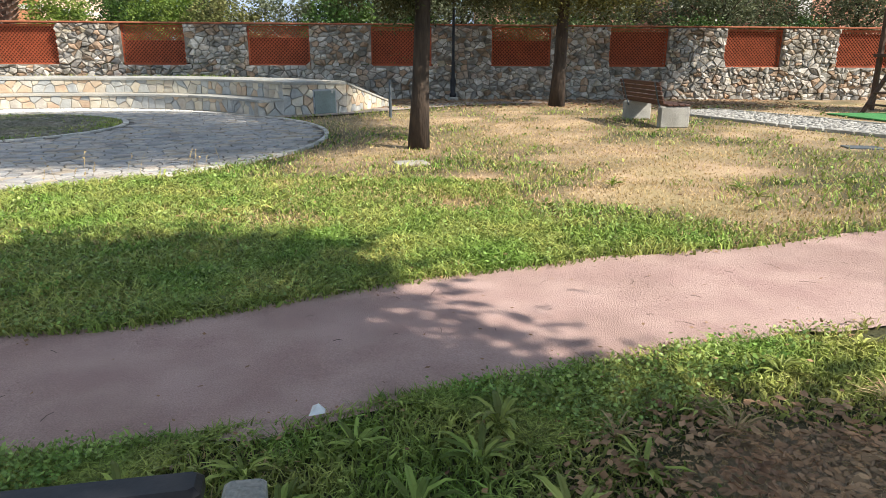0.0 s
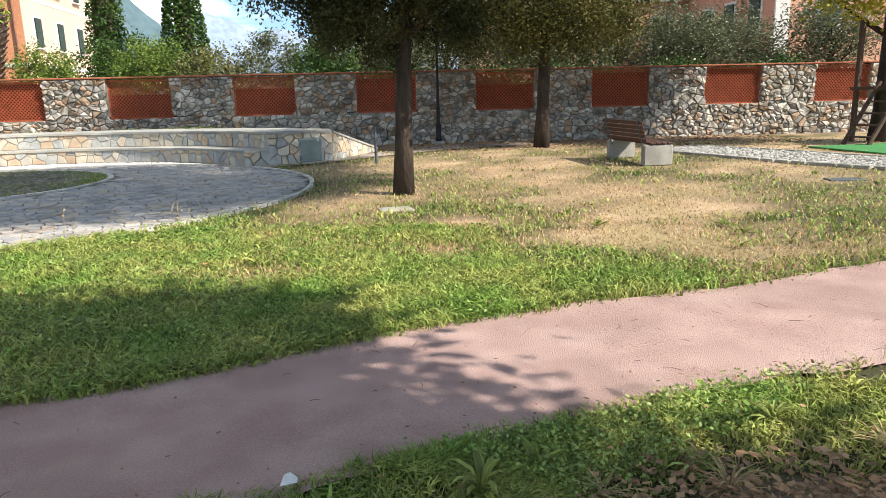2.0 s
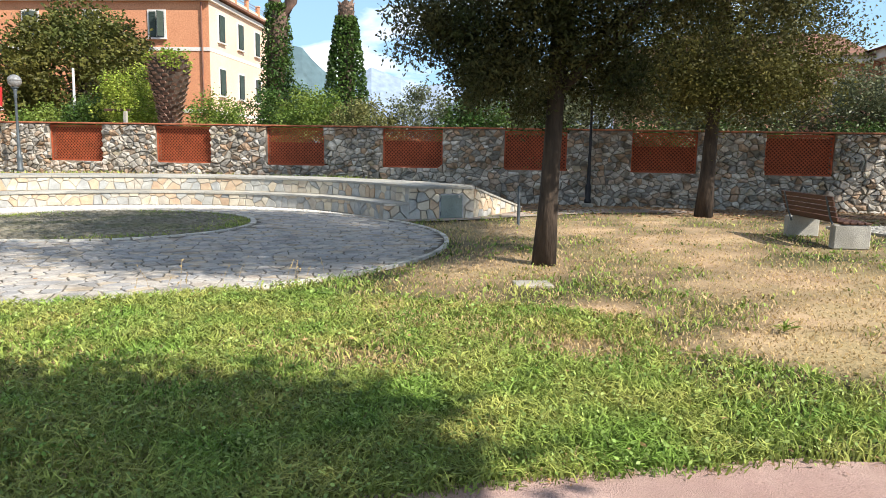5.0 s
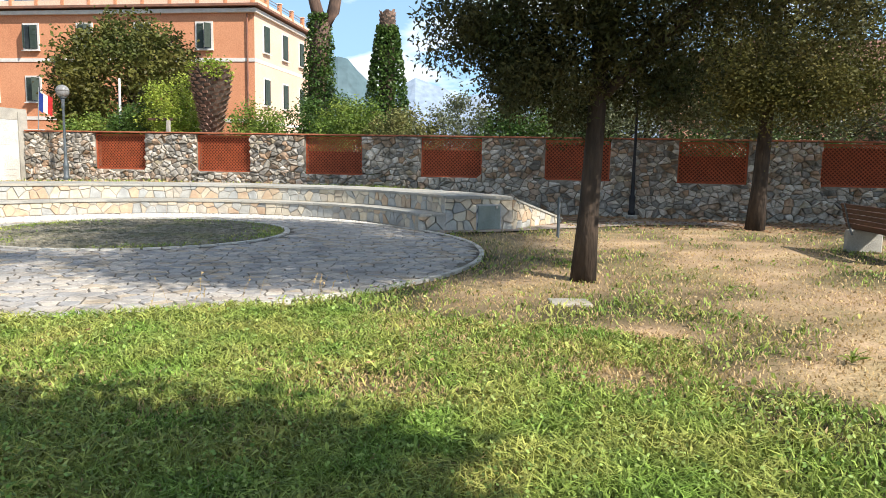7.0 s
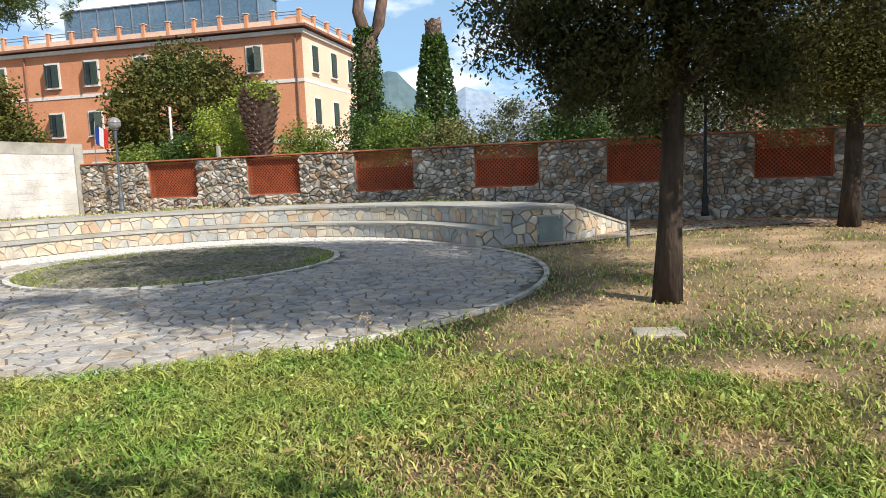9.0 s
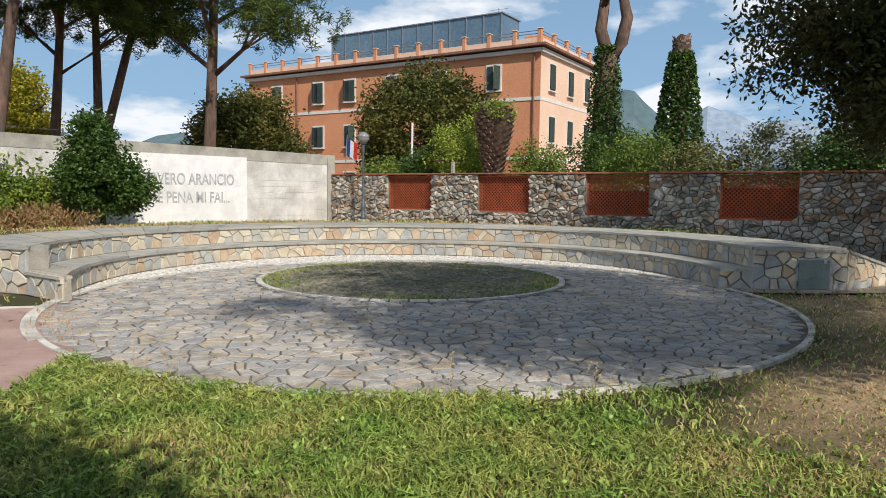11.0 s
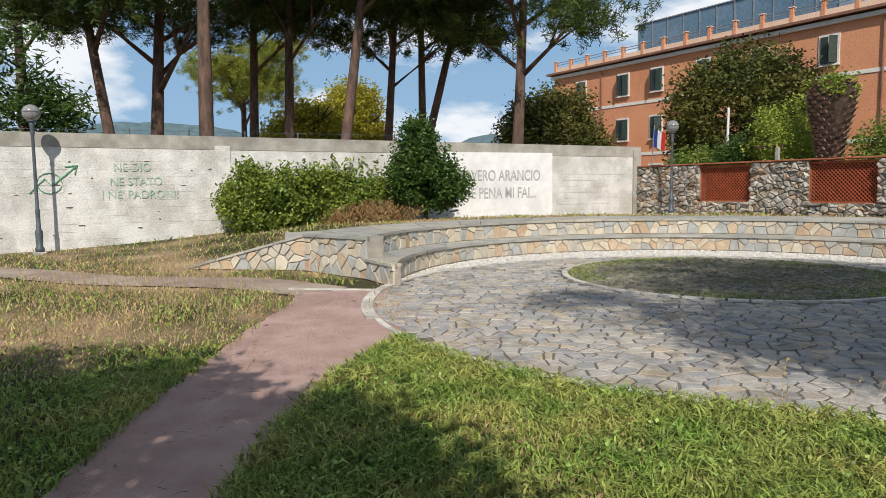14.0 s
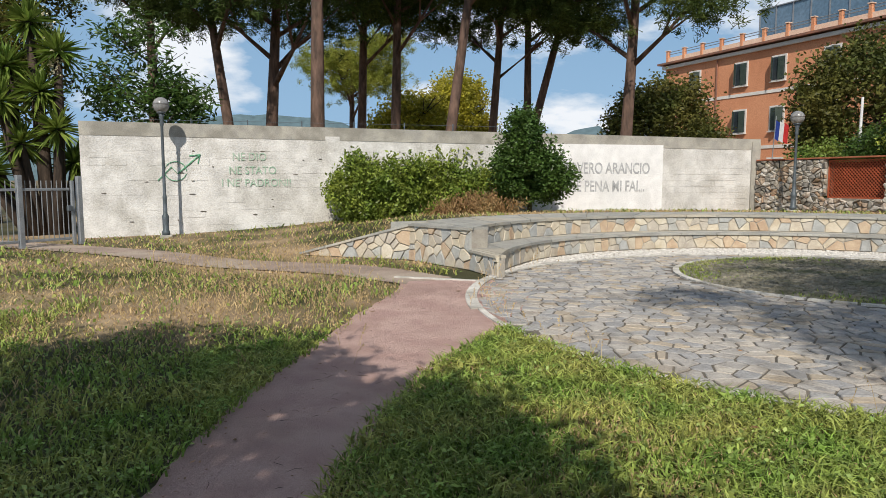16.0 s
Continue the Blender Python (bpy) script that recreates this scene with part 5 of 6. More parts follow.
rp = np.random.default_rng(83)
part("crown", leaf_mesh("crown", clumps(rp, (0.1, -0.1, 4.25), (0.75, 0.7, 0.34), 40, 42, 0.10, 0.3), 0.07 * (0.7 + 0.6 * rp.random(1680)), M["leaf_creeper"], rp, 1.4), None, pal)


# ---- shrubs behind and before the walls ----
def shrub(name, base, boxes, leaf, label, seed, count=60, per=50, size=0.08, clump=0.16, long=1.6, up=0.0, category="shrub", stems=5):
    r = np.random.default_rng(seed)
    s = thing(name, base, label, category)
    mb = MB()
    rr = random.Random(seed)
    for k in range(stems):
        c, rad, w = boxes[k % len(boxes)]
        e = (c[0] + rr.uniform(-0.5, 0.5) * rad[0], c[1] + rr.uniform(-0.5, 0.5) * rad[1], c[2])
        mb.tube([(e[0] * 0.5, e[1] * 0.5, -0.05), (e[0] * 0.8, e[1] * 0.8, e[2] * 0.5), e], [0.035, 0.025, 0.012], 5)
    part("stems", mb, M["bark"], s)
    pts = np.concatenate([clumps(r, c, rad, max(3, int(count * w)), per, clump, 0.35) for c, rad, w in boxes])
    pts[:, 2] = np.maximum(pts[:, 2], 0.03)
    part("foliage", leaf_mesh("foliage", pts, size * (0.7 + 0.6 * r.random(len(pts))), M[leaf], r, long, up), None, s)
    return s


# the last five low hedges are added as dark backing behind the lattice
for k, (x, y, w, z, lf, nm) in enumerate(((-16.4, 23.6, 1.2, 2.7, "leaf_ivy", "creeper mound behind the stone wall"), (-14.9, 24.0, 0.9, 3.0, "leaf_dark", "spiky dark shrub behind the stone wall"), (-13.2, 23.9, 1.25, 4.0, "leaf_creeper", "bright green creeper over a pergola"), (-10.3, 24.0, 1.1, 3.1, "leaf_ivy", "leafy shrub behind the stone wall"), (-8.9, 26.5, 1.7, 3.7, "leaf_dark", "dark hedge behind the stone wall"), (-7.0, 24.6, 1.5, 3.3, "leaf_ivy", "leafy shrub behind the stone wall"), (-5.2, 24.2, 1.4, 3.1, "leaf_tan", "yellowing shrub behind the wall"), (-3.4, 25.0, 1.5, 3.5, "leaf_olive", "grey-green shrub behind the stone wall"), (-1.6, 24.2, 1.4, 3.4, "leaf_dark", "dark leafy shrub behind the stone wall"), (0.6, 23.4, 1.6, 2.3, "leaf_dark", "low hedge added to darken the lattice openings"), (3.6, 23.4, 1.7, 2.3, "leaf_dark", "low hedge added to darken the lattice openings"), (6.8, 23.4, 1.7, 2.3, "leaf_dark", "low hedge added to darken the lattice openings"), (10.0, 23.4, 1.7, 2.3, "leaf_dark", "low hedge added to darken the lattice openings"), (13.4, 23.4, 1.8, 2.3, "leaf_dark", "low hedge added to darken the lattice openings"))):
    shrub("shrub", (x, y, 0), [((0, 0, z * 0.55), (w, 1.2, z * 0.5), 1.0)], lf, nm, 100 + k, 110, 115, 0.057, 0.16)
for k, (x, y, h) in enumerate(((0.8, 25.5, 4.6), (2.6, 26.5, 4.9), (5.5, 25.0, 4.4), (8.2, 26.0, 4.2), (11.0, 25.0, 4.4), (13.8, 26.0, 4.2), (16.6, 25.2, 4.8), (-0.6, 28.5, 5.2), (7.0, 31.0, 5.0))):
    tree("olive_tree", (x, y, 0), h * 0.7, 0.14, [((0, 0, h * 0.66), (1.7, 1.5, h * 0.34), 1.0)], "leaf_olive", "silvery green olive tree behind the wall", 120 + k, 110, 90, 0.05, (0.2, 0), 7, 1.4, clump=0.3, long=2.6)
# laurel hedge and orange tree before the white wall
shrub("laurel_hedge", (-18.6, 9.6, 0.1), [((0.1, -0.9, 1.0), (0.8, 1.2, 1.15), 1.0), ((0.0, 0.9, 0.95), (0.75, 1.3, 1.05), 0.9), ((0.1, 2.4, 0.85), (0.7, 0.9, 0.95), 0.6)], "leaf_laurel", "bushy green laurel hedge before the white wall", 140, 170, 110, 0.055, 0.12, 2.0, 0.6, stems=12)
for k in range(26):
    r = random.Random(200 + k)
    shoot = np.random.default_rng(200 + k)
    y = 8.0 + k * 0.17
    z = np.linspace(1.6, 2.25 + r.uniform(-0.2, 0.3), 26)
    pts = np.stack([np.full(26, -18.6 + r.uniform(-0.4, 0.4)) + shoot.normal(size=26) * 0.05, np.full(26, y) + shoot.normal(size=26) * 0.05, z], 1)
    part("laurel_shoot", leaf_mesh("laurel_shoot", pts, 0.07 * (0.7 + 0.5 * shoot.random(26)), M["leaf_laurel"], shoot, 2.2, 0.8), None, bpy.data.objects["laurel_hedge"]).location = (18.6, -9.6, -0.1)
tree("orange_tree", (-17.2, 13.0, 0.55), 1.7, 0.07, [((0.0, -0.1, 1.35), (0.95, 1.05, 1.05), 1.0), ((0.2, 0.55, 1.0), (0.7, 0.7, 0.55), 0.35), ((0.0, -0.3, 2.3), (0.45, 0.5, 0.6), 0.25)], "leaf_dark", "small bushy orange tree before the white wall", 141, 170, 100, 0.055, (0, 0), 6, 0.6, clump=0.12, long=1.9, start=0.3)
shrub("dry_weeds", (-16.9, 11.2, 0.4), [((0, 0, 0.3), (0.5, 1.5, 0.42), 1.0)], "leaf_red", "rusty dry weeds at the foot of the hedge", 142, 90, 60, 0.026, 0.1, 5.0, 1.2)

# yucca and trees at the gate
yu = thing("yucca", (-21.9, 0.6, 0), "tall yucca with sword leaves and cream flower spikes", "yucca")
ylf = MB()
ry = random.Random(91)
for hx, hy, hz in ((0.2, -1.5, 1.7), (0.0, -0.7, 2.5), (0.1, 0.2, 2.9), (-0.2, -1.7, 3.2), (-0.5, 0.5, 2.0), (-0.1, -0.2, 3.9), (-0.4, -1.0, 4.6), (0.0, 0.3, 5.0), (-0.3, -0.4, 5.8), (0.2, -1.1, 3.6)):
    part("trunk", MB().tube([(hx * 0.4, hy * 0.4, -0.05), (hx * 0.8, hy * 0.8, hz * 0.6), (hx, hy, hz)], [0.17, 0.13, 0.10], 7), M["bark"], yu, "", True)
    for k in range(110):
        a, e = ry.uniform(0, 6.28), ry.uniform(-0.9, 1.45)
        ln = ry.uniform(0.65, 1.0)
        d = Vector((math.cos(a) * math.cos(e), math.sin(a) * math.cos(e), math.sin(e)))
        s = d.cross(Vector((0, 0, 1))).normalized() * 0.05
        p = Vector((hx, hy, hz))
        ylf.add([p - s * 0.6, p + s * 0.6, p + d * ln * 0.5 + s, p + d * ln - Vector((0, 0, 0.1)), p + d * ln * 0.5 - s], [(0, 1, 2, 3, 4)])
part("sword_leaves", ylf, M["leaf_ivy"], yu)
rf = np.random.default_rng(92)
for hx, hy, hz in ((0.1, 0.2, 4.7), (-0.2, -0.2, 3.9), (-0.3, 0.0, 5.7)):
    pts = np.array((hx, hy, hz)) + rf.normal(size=(140, 3)) * np.array((0.10, 0.10, 0.22))
    part("flower_spike", leaf_mesh("flower_spike", pts, 0.05 + 0.03 * rf.random(140), M["flower"], rf, 1.3), None, yu, "cream flower spike")
tree("leafy_tree", (-27.5, -2.0, 0), 7.0, 0.25, [((0, 0, 6.0), (3.2, 3.0, 2.8), 1.0), ((0.5, 1.5, 9.0), (2.4, 2.2, 2.0), 0.6)], "leaf_lime", "leafy tree beyond the gate", 93, 150, 80, 0.10, (0, 0), 7, 2.0)
tree("tree_of_heaven", (-24.6, 3.3, 0), 5.6, 0.12, [((0, -0.4, 4.2), (1.5, 1.7, 1.3), 1.0), ((0.2, 1.0, 4.0), (1.0, 1.0, 0.8), 0.4), ((0, -0.6, 6.0), (1.2, 1.2, 0.6), 0.3)], "leaf_dark", "feathery green tree behind the white wall", 94, 34, 90, 0.07, (0, 0), 8, 1.5, long=3.6)


# ---- lamps ----
def lamp(loc, h, label, paint="iron"):
    l = thing("street_lamp", loc, label, "lamp", "park lamps")
    part("plinth", MB().box((0, 0, 0.03), (0.3, 0.3, 0.12), ch=0.02), M["concrete"], l)
    part("pole", MB().lathe((0, 0, 0.08), [(0.10, 0), (0.105, 0.10), (0.075, 0.14), (0.085, 0.42), (0.09, 0.5), (0.055, 0.56), (0.05, 0.9), (0.056, 1.0), (0.042, 1.05), (0.036, h - 0.75), (0.055, h - 0.7), (0.045, h - 0.62), (0.06, h - 0.5), (0.075, h - 0.42)], 14), M[paint], l, "", True)
    part("collar", MB().lathe((0, 0, h - 0.36), [(0.05, 0), (0.11, 0.02), (0.11, 0.05), (0.08, 0.07)], 16), M[paint], l, "", True)
    prof = [(max(0.004, 0.2 * math.sin(t)), 0.2 - 0.2 * math.cos(t)) for t in np.linspace(0.35, math.pi, 12)]
    part("globe", MB().lathe((0, 0, h - 0.34), prof, 20), M["globe"], l, "smoked glass globe", True)
    cap = [(0.203 * math.sin(t), 0.2 - 0.203 * math.cos(t)) for t in np.linspace(1.6, math.pi - 0.02, 7)]
    part("cap", MB().lathe((0, 0, h - 0.34), cap, 20), M["globe"], l, "", True)
    return l


lamp((-19.3, 3.45, 0), 3.55, "grey park lamp with a smoked globe beside the white wall")
lamp((-15.5, 21.2, 0.52), 3.0, "grey park lamp with a globe before the stone wall")
lamp((2.02, 21.45, 0), 3.55, "dark park lamp standing against the stone wall", "black")

# ---- gate ----
gate = thing("gate", (-17.9, 0.95, 0), "grey steel bar gate beside the white wall", "gate", rz=math.atan2(1.04, -0.74))
for x, h in ((-0.55, 1.62), (0.78, 1.6)):
    part("gate_post", MB().box((x, 0, h / 2), (0.11, 0.11, h), ch=0.01), M["galv"], gate)
part("gate_post", MB().box((0.62, 0, 0.75), (0.07, 0.07, 1.5), ch=0.008), M["galv"], gate)
for z in (0.16, 1.3):
    part("rail", MB().box((0.03, 0, z), (1.04, 0.04, 0.06), ch=0.006), M["galv"], gate)
    part("rail", MB().box((-1.6, 0, z), (1.98, 0.04, 0.06), ch=0.006), M["galv"], gate)
for k in range(9):
    part("bar", MB().tube([(-0.42 + k * 0.115, 0, 0.12), (-0.42 + k * 0.115, 0, 1.5)], [0.011, 0.011], 6), M["galv"], gate)
for k in range(17):
    part("bar", MB().tube([(-2.55 + k * 0.115, 0, 0.12), (-2.55 + k * 0.115, 0, 1.5)], [0.011, 0.011], 6), M["galv"], gate)
part("lock", MB().box((0.52, -0.04, 0.86), (0.10, 0.09, 0.13), ch=0.01), M["iron"], gate)
structure("road", MB().box((-34, -7, -0.03), (12, 16, 0.08), rz=0.3), M["asphalt"], "grey asphalt road beyond the gate", "road")

# ---- bench ----
bench = thing("park_bench", (5.54, 14.25, 0), "brown slatted park bench on concrete blocks", "bench", rz=0.06)
for y in (-0.88, 0.88):
    part("concrete_leg", MB().box((0, y, 0.19), (0.58, 0.16, 0.40), ch=0.02), M["concrete"], bench, "weathered concrete block")
for k in range(4):
    part("seat_slat", MB().box((-0.12 + k * 0.115, 0, 0.415), (0.10, 1.95, 0.035), ch=0.008), M["wood"], bench)
tilt = Matrix.Rotation(radians(-14), 3, "Y")
for k in range(5):
    part("back_slat", MB().box((-0.26 - k * 0.026, 0, 0.47 + k * 0.084), (0.03, 1.95, 0.072), m=tilt, ch=0.006), M["wood"], bench)
for y in (-0.8, 0.8):
    part("back_bracket", MB().tube([(-0.22, y, 0.30), (-0.30, y, 0.5), (-0.39, y, 0.83)], [0.018, 0.018, 0.018], 6), M["iron"], bench)
own = thing("black_bench", (-0.02, 1.68, 0), "black metal bench beside the path", "bench", rz=0.13)
for k in range(3):
    part("seat_bar", MB().box((-0.5, -0.11 * k, 0.5), (0.98, 0.085, 0.05), ch=0.012), M["black"], own)
for x in (-0.9, -0.1):
    part("leg", MB().box((x, -0.11, 0.23), (0.05, 0.25, 0.47), ch=0.01), M["black"], own)
tagged(part("concrete_block", MB().box((-0.09, 2.2, 0.06), (0.12, 0.12, 0.15), rz=0.1, ch=0.012), M["concrete"]), "small rough concrete block in the grass", "block")

# ---- play structure, mat, cobbled path ----
tower = thing("play_tower", (13.25, 17.0, 0), "dark timber play tower with a ladder", "play tower", rz=0.2)
for x, y in ((-0.55, -0.6), (0.9, -0.6), (-0.55, 0.8), (0.9, 0.8)):
    part("post", MB().box((x, y, 1.5), (0.11, 0.11, 3.1), ch=0.012), M["playwood"], tower)
part("deck", MB().box((0.17, 0.1, 1.35), (1.7, 1.6, 0.08), ch=0.01), M["playwood"], tower)
for y in (-0.62, 0.1):
    part("ladder_rail", MB().tube([(-1.55, y, 0.0), (-0.58, y, 1.5)], [0.055, 0.05], 8), M["playwood"], tower)
for k in range(5):
    f = (k + 0.7) / 5.4
    part("rung", MB().box((-1.55 + 0.97 * f, -0.26, 1.5 * f), (0.16, 0.74, 0.04), ch=0.008), M["playwood"], tower)
part("side_panel", MB().box((0.17, -0.66, 1.95), (1.5, 0.05, 0.6), ch=0.01), mat("blue_panel", (0.02, 0.045, 0.10), (0.03, 0.06, 0.13), 4, 0.6, 0.1, 40), tower, "dark blue panel")
structure("play_mat", MB().box((13.2, 15.1, 0.012), (5.2, 2.9, 0.035), rz=0.1, ch=0.01), M["turf"], "green rubber mat under the play tower", "mat")
cob = curve_points([(7.4, 17.2, 1.7), (8.3, 15.3, 2.0), (9.1, 13.1, 2.0), (10.3, 11.2, 2.0), (13, 9.2, 2.0)])
cp = MB()
for i, p in enumerate(cob):
    q = cob[min(i + 1, len(cob) - 1)] - cob[max(i - 1, 0)]
    nrm = np.array([-q[1], q[0]]) / math.hypot(q[0], q[1])
    for k in range(2):
        e = p[:2] + nrm * p[2] * (k - 0.5)
        cp.v.append((float(e[0]), float(e[1]), 0.012))
cp.f = [(2 * i, 2 * i + 1, 2 * i + 3, 2 * i + 2) for i in range(len(cob) - 1)]
cobbled = structure("cobbled_path", cp, M["mortar"], "grey river-pebble path with a stone edging", "path")


def in_cob(r):
    a = r.uniform(-0.95, 0.95)
    i = r.randrange(len(cob) - 1)
    d = cob[i + 1] - cob[i]
    n = np.array([-d[1], d[0]]) / math.hypot(d[0], d[1])
    e = cob[i][:2] + d[:2] * r.random() + n * a * cob[i][2] / 2
    return float(e[0]), float(e[1])


part("cobbles", pebbles(4200, in_cob, 0.05, 0.012, 15), M["cobble"], cobbled)["kind"] = "stuff"
for i in range(0, len(cob) - 1):
    d = cob[i + 1] - cob[i]
    n = np.array([-d[1], d[0]]) / math.hypot(d[0], d[1])
    for s in (-1, 1):
        c = cob[i][:2] + d[:2] / 2 + n * s * (cob[i][2] / 2 + 0.03)
        part("edging_stone", MB().box((float(c[0]), float(c[1]), 0.015), (math.hypot(d[0], d[1]) - 0.01, 0.07, 0.07), rz=math.atan2(d[1], d[0]), ch=0.008), M["concrete"], cobbled)
structure("wall_foot_path", MB().box((5.0, 20.35, -0.005), (11.5, 1.2, 0.03), rz=-0.03), M["dirt"], "reddish earth path strewn with leaves along the wall", "path")
side_path = curve_points([(-2.3, 15.6, 0.7), (-1.2, 16.4, 0.8), (0.2, 17.9, 0.9), (2.2, 19.6, 1.0), (4.5, 20.4, 1.0)])
sp = MB()
for i, p in enumerate(side_path):
    q = side_path[min(i + 1, len(side_path) - 1)] - side_path[max(i - 1, 0)]
    nrm = np.array([-q[1], q[0]]) / math.hypot(q[0], q[1])
    for k in range(2):
        e = p[:2] + nrm * p[2] * (k - 0.5)
        sp.v.append((float(e[0]), float(e[1]), 0.016))
sp.f = [(2 * i, 2 * i + 1, 2 * i + 3, 2 * i + 2) for i in range(len(side_path) - 1)]
structure("side_path", sp, mat("dusty_paving", (0.36, 0.30, 0.26), (0.28, 0.24, 0.20), 2, 0.95, 0.5, 60, c=(0.20, 0.17, 0.14)), "dusty grey-brown path below the ramp wall", "path")
slab = tagged(part("stone_slab", MB().box((0.52, 9.1, -0.014), (0.42, 0.30, 0.05), rz=0.2, ch=0.01), M["cap"]), "flat grey stone slab sunk in the lawn", "slab")
tagged(part("drain_grate", MB().box((7.35, 10.4, -0.003), (0.5, 0.3, 0.03), rz=-0.2, ch=0.006), M["iron"]), "dark iron drain grate in the lawn", "grate")
post = thing("sign_post", (0.2, 15.55, 0), "thin grey metal post standing in the lawn", "post")
part("post", MB().tube([(0, 0, -0.05), (0, 0, 0.78)], [0.03, 0.028], 8), M["iron"], post)
tagged(part("edge_line", MB().box((-9.75, 7.28, 0.012), (1.5, 0.08, 0.03), rz=0.86), M["kerb"]), "white stone line across the path", "kerb")
tagged(part("paper_scrap", MB().add([(0.02, 2.75, 0.05), (0.08, 2.76, 0.055), (0.075, 2.81, 0.045), (0.03, 2.80, 0.065), (0.055, 2.78, 0.085)], [(0, 1, 4), (1, 2, 4), (2, 3, 4), (3, 0, 4)]), M["white"]), "crumpled white paper scrap at the path's edge", "litter")


# ---- grass ----
PP, CP, GP = (np.array([p for p in q]) for q in (PATH_PTS, cob, gate_path))


def lawn_ok(x, y):
    """Which of the places are lawn and not paved or built on."""
    jit = np.random.default_rng(9).uniform(0.86, 1.06, len(x))
    ok = np.hypot(x - PLAZA[0], y - PLAZA[1]) > PLAZA_R + 0.0
    for P, k in ((PP, 0.495), (CP, 0.5), (GP, 0.44)):
        for p in P:
            ok &= (x - p[0]) ** 2 + (y - p[1]) ** 2 > (p[2] * k * jit) ** 2
    dx, dy = x - SEAT[0], y - SEAT[1]
    ang = np.degrees(np.arctan2(dy, dx)) % 360
    ok &= ~((np.hypot(dx, dy) < R3 + 0.05) & (ang > 30) & ((ang < 205) | (y > END_Y - 0.35)) & (ang < 260))
    ok &= ~((y > 19.6) & (x > 0.2)) & (y < WALL_Y - 0.1)
    ok &= ~((x > -2.2) & (x < 1.2) & (y > 16.2 + (x + 2.0) * 1.15))
    ok &= ~((y > 6.0) & (x > -14.0) & (x < -12.3) & (y - 6.0 > (x + 14.1) * 1.05 - 0.1) & (y < 8.6))
    return ok & (x > WHITE_A[0] - (WHITE_A[1] - y) * 0.1394 + 0.15)


r30 = np.random.default_rng(301)
N = 490000
rad = np.exp(r30.uniform(math.log(0.7), math.log(24.0), N))
azi = np.radians(r30.uniform(-118, 62, N))
X, Y = 0.2 + np.sin(azi) * rad, 2.2 + np.cos(azi) * rad
near = r30.random(N) < 0.17
X = np.where(near, r30.uniform(-1.3, 3.4, N), X)
Y = np.where(near, r30.uniform(1.5, 3.4, N), Y)
front = r30.random(N) < 0.20
X = np.where(front, r30.uniform(-6.5, 1.5, N), X)
Y = np.where(front, r30.uniform(3.6, 8.0, N), Y)
# a thinner lawn behind the walk
X = np.concatenate([X, r30.uniform(-9.0, 8.0, 90000)])
Y = np.concatenate([Y, r30.uniform(-6.0, 2.3, 90000)])
keep = lawn_ok(X, Y)
X, Y = X[keep], Y[keep]
rr = random.Random(302)
all_g, all_d = MB(), MB()
for x, y in zip(X.tolist(), Y.tolist()):
    g = green_here(x, y)
    lush = rr.random() < g
    if not lush and rr.random() > 0.85 or rr.random() < bare_here(x, y) * 0.85:
        continue
    d = math.hypot(x - 0.2, y - 2.2)
    broad = rr.random() < 0.10 and lush
    h = (0.098 + 0.001 * d) * rr.uniform(0.35, 1.0) * (1.0 if lush else 0.6) * (0.7 + 0.5 * max(0, min(1, g)))
    if x < -8.5:
        h *= 1.5
    if -2.0 < x < 3.5 and y < 3.6:
        h *= 0.62
    w = (0.0036 + 0.00045 * d) * rr.uniform(0.6, 1.3) * (2.4 if broad else 1.0)
    a, t = rr.uniform(0, 6.283), rr.uniform(0, 6.283)
    ca, sa = math.cos(a) * w, math.sin(a) * w
    l1, l2 = h * rr.uniform(0.1, 0.45), h * rr.uniform(0.5, 1.3)
    ct, s2 = math.cos(t), math.sin(t)
    z = ground_z(x, y) - 0.015
    m = all_g if lush else all_d
    k = len(m.v)
    m.v += [(x - ca, y - sa, z), (x + ca, y + sa, z), (x + ca * 0.9 + ct * l1, y + sa * 0.9 + s2 * l1, z + h * 0.6), (x - ca * 0.9 + ct * l1, y - sa * 0.9 + s2 * l1, z + h * 0.6), (x + ct * l2, y + s2 * l2, z + h * (0.65 if broad else 0.85))]
    m.f += [(k, k + 1, k + 2, k + 3), (k + 3, k + 2, k + 4)]
tagged(part("green_grass", all_g, M["blade"]), "short green lawn grass with broad blades", "grass", "", "stuff")
tagged(part("dry_grass", all_d, M["straw"]), "dry straw-coloured grass in the lawn", "grass", "", "stuff")

# small broad-leaved weeds among the blades
cr = np.random.default_rng(305)
CN = 120000
rad = np.exp(cr.uniform(math.log(1.0), math.log(14.0), CN))
azi = np.radians(cr.uniform(-110, 58, CN))
CX, CY = 0.2 + np.sin(azi) * rad, 2.0 + np.cos(azi) * rad
keep = lawn_ok(CX, CY)
CX, CY, CD = CX[keep], CY[keep], rad[keep]
patch = np.array([green_here(x, y) * 0.8 + 0.5 * noise.noise((x * 1.9, y * 1.9, 14)) for x, y in zip(CX.tolist(), CY.tolist())])
keep = patch > cr.random(len(patch)) * 0.9 + 0.24
CX, CY, CD = CX[keep], CY[keep], CD[keep]
CZ = np.array([ground_z(x, y) for x, y in zip(CX.tolist(), CY.tolist())]) + 0.02 + 0.055 * cr.random(len(CX))
weed_me = leaf_mesh("lawn_weeds", np.stack([CX, CY, CZ], 1), (0.010 + 0.0017 * CD) * (0.6 + 0.8 * cr.random(len(CX))), M["clover"], cr, 1.5)
tagged(part("lawn_weeds", weed_me, None), "small broad-leaved green weeds among the lawn grass", "weeds", "", "stuff")

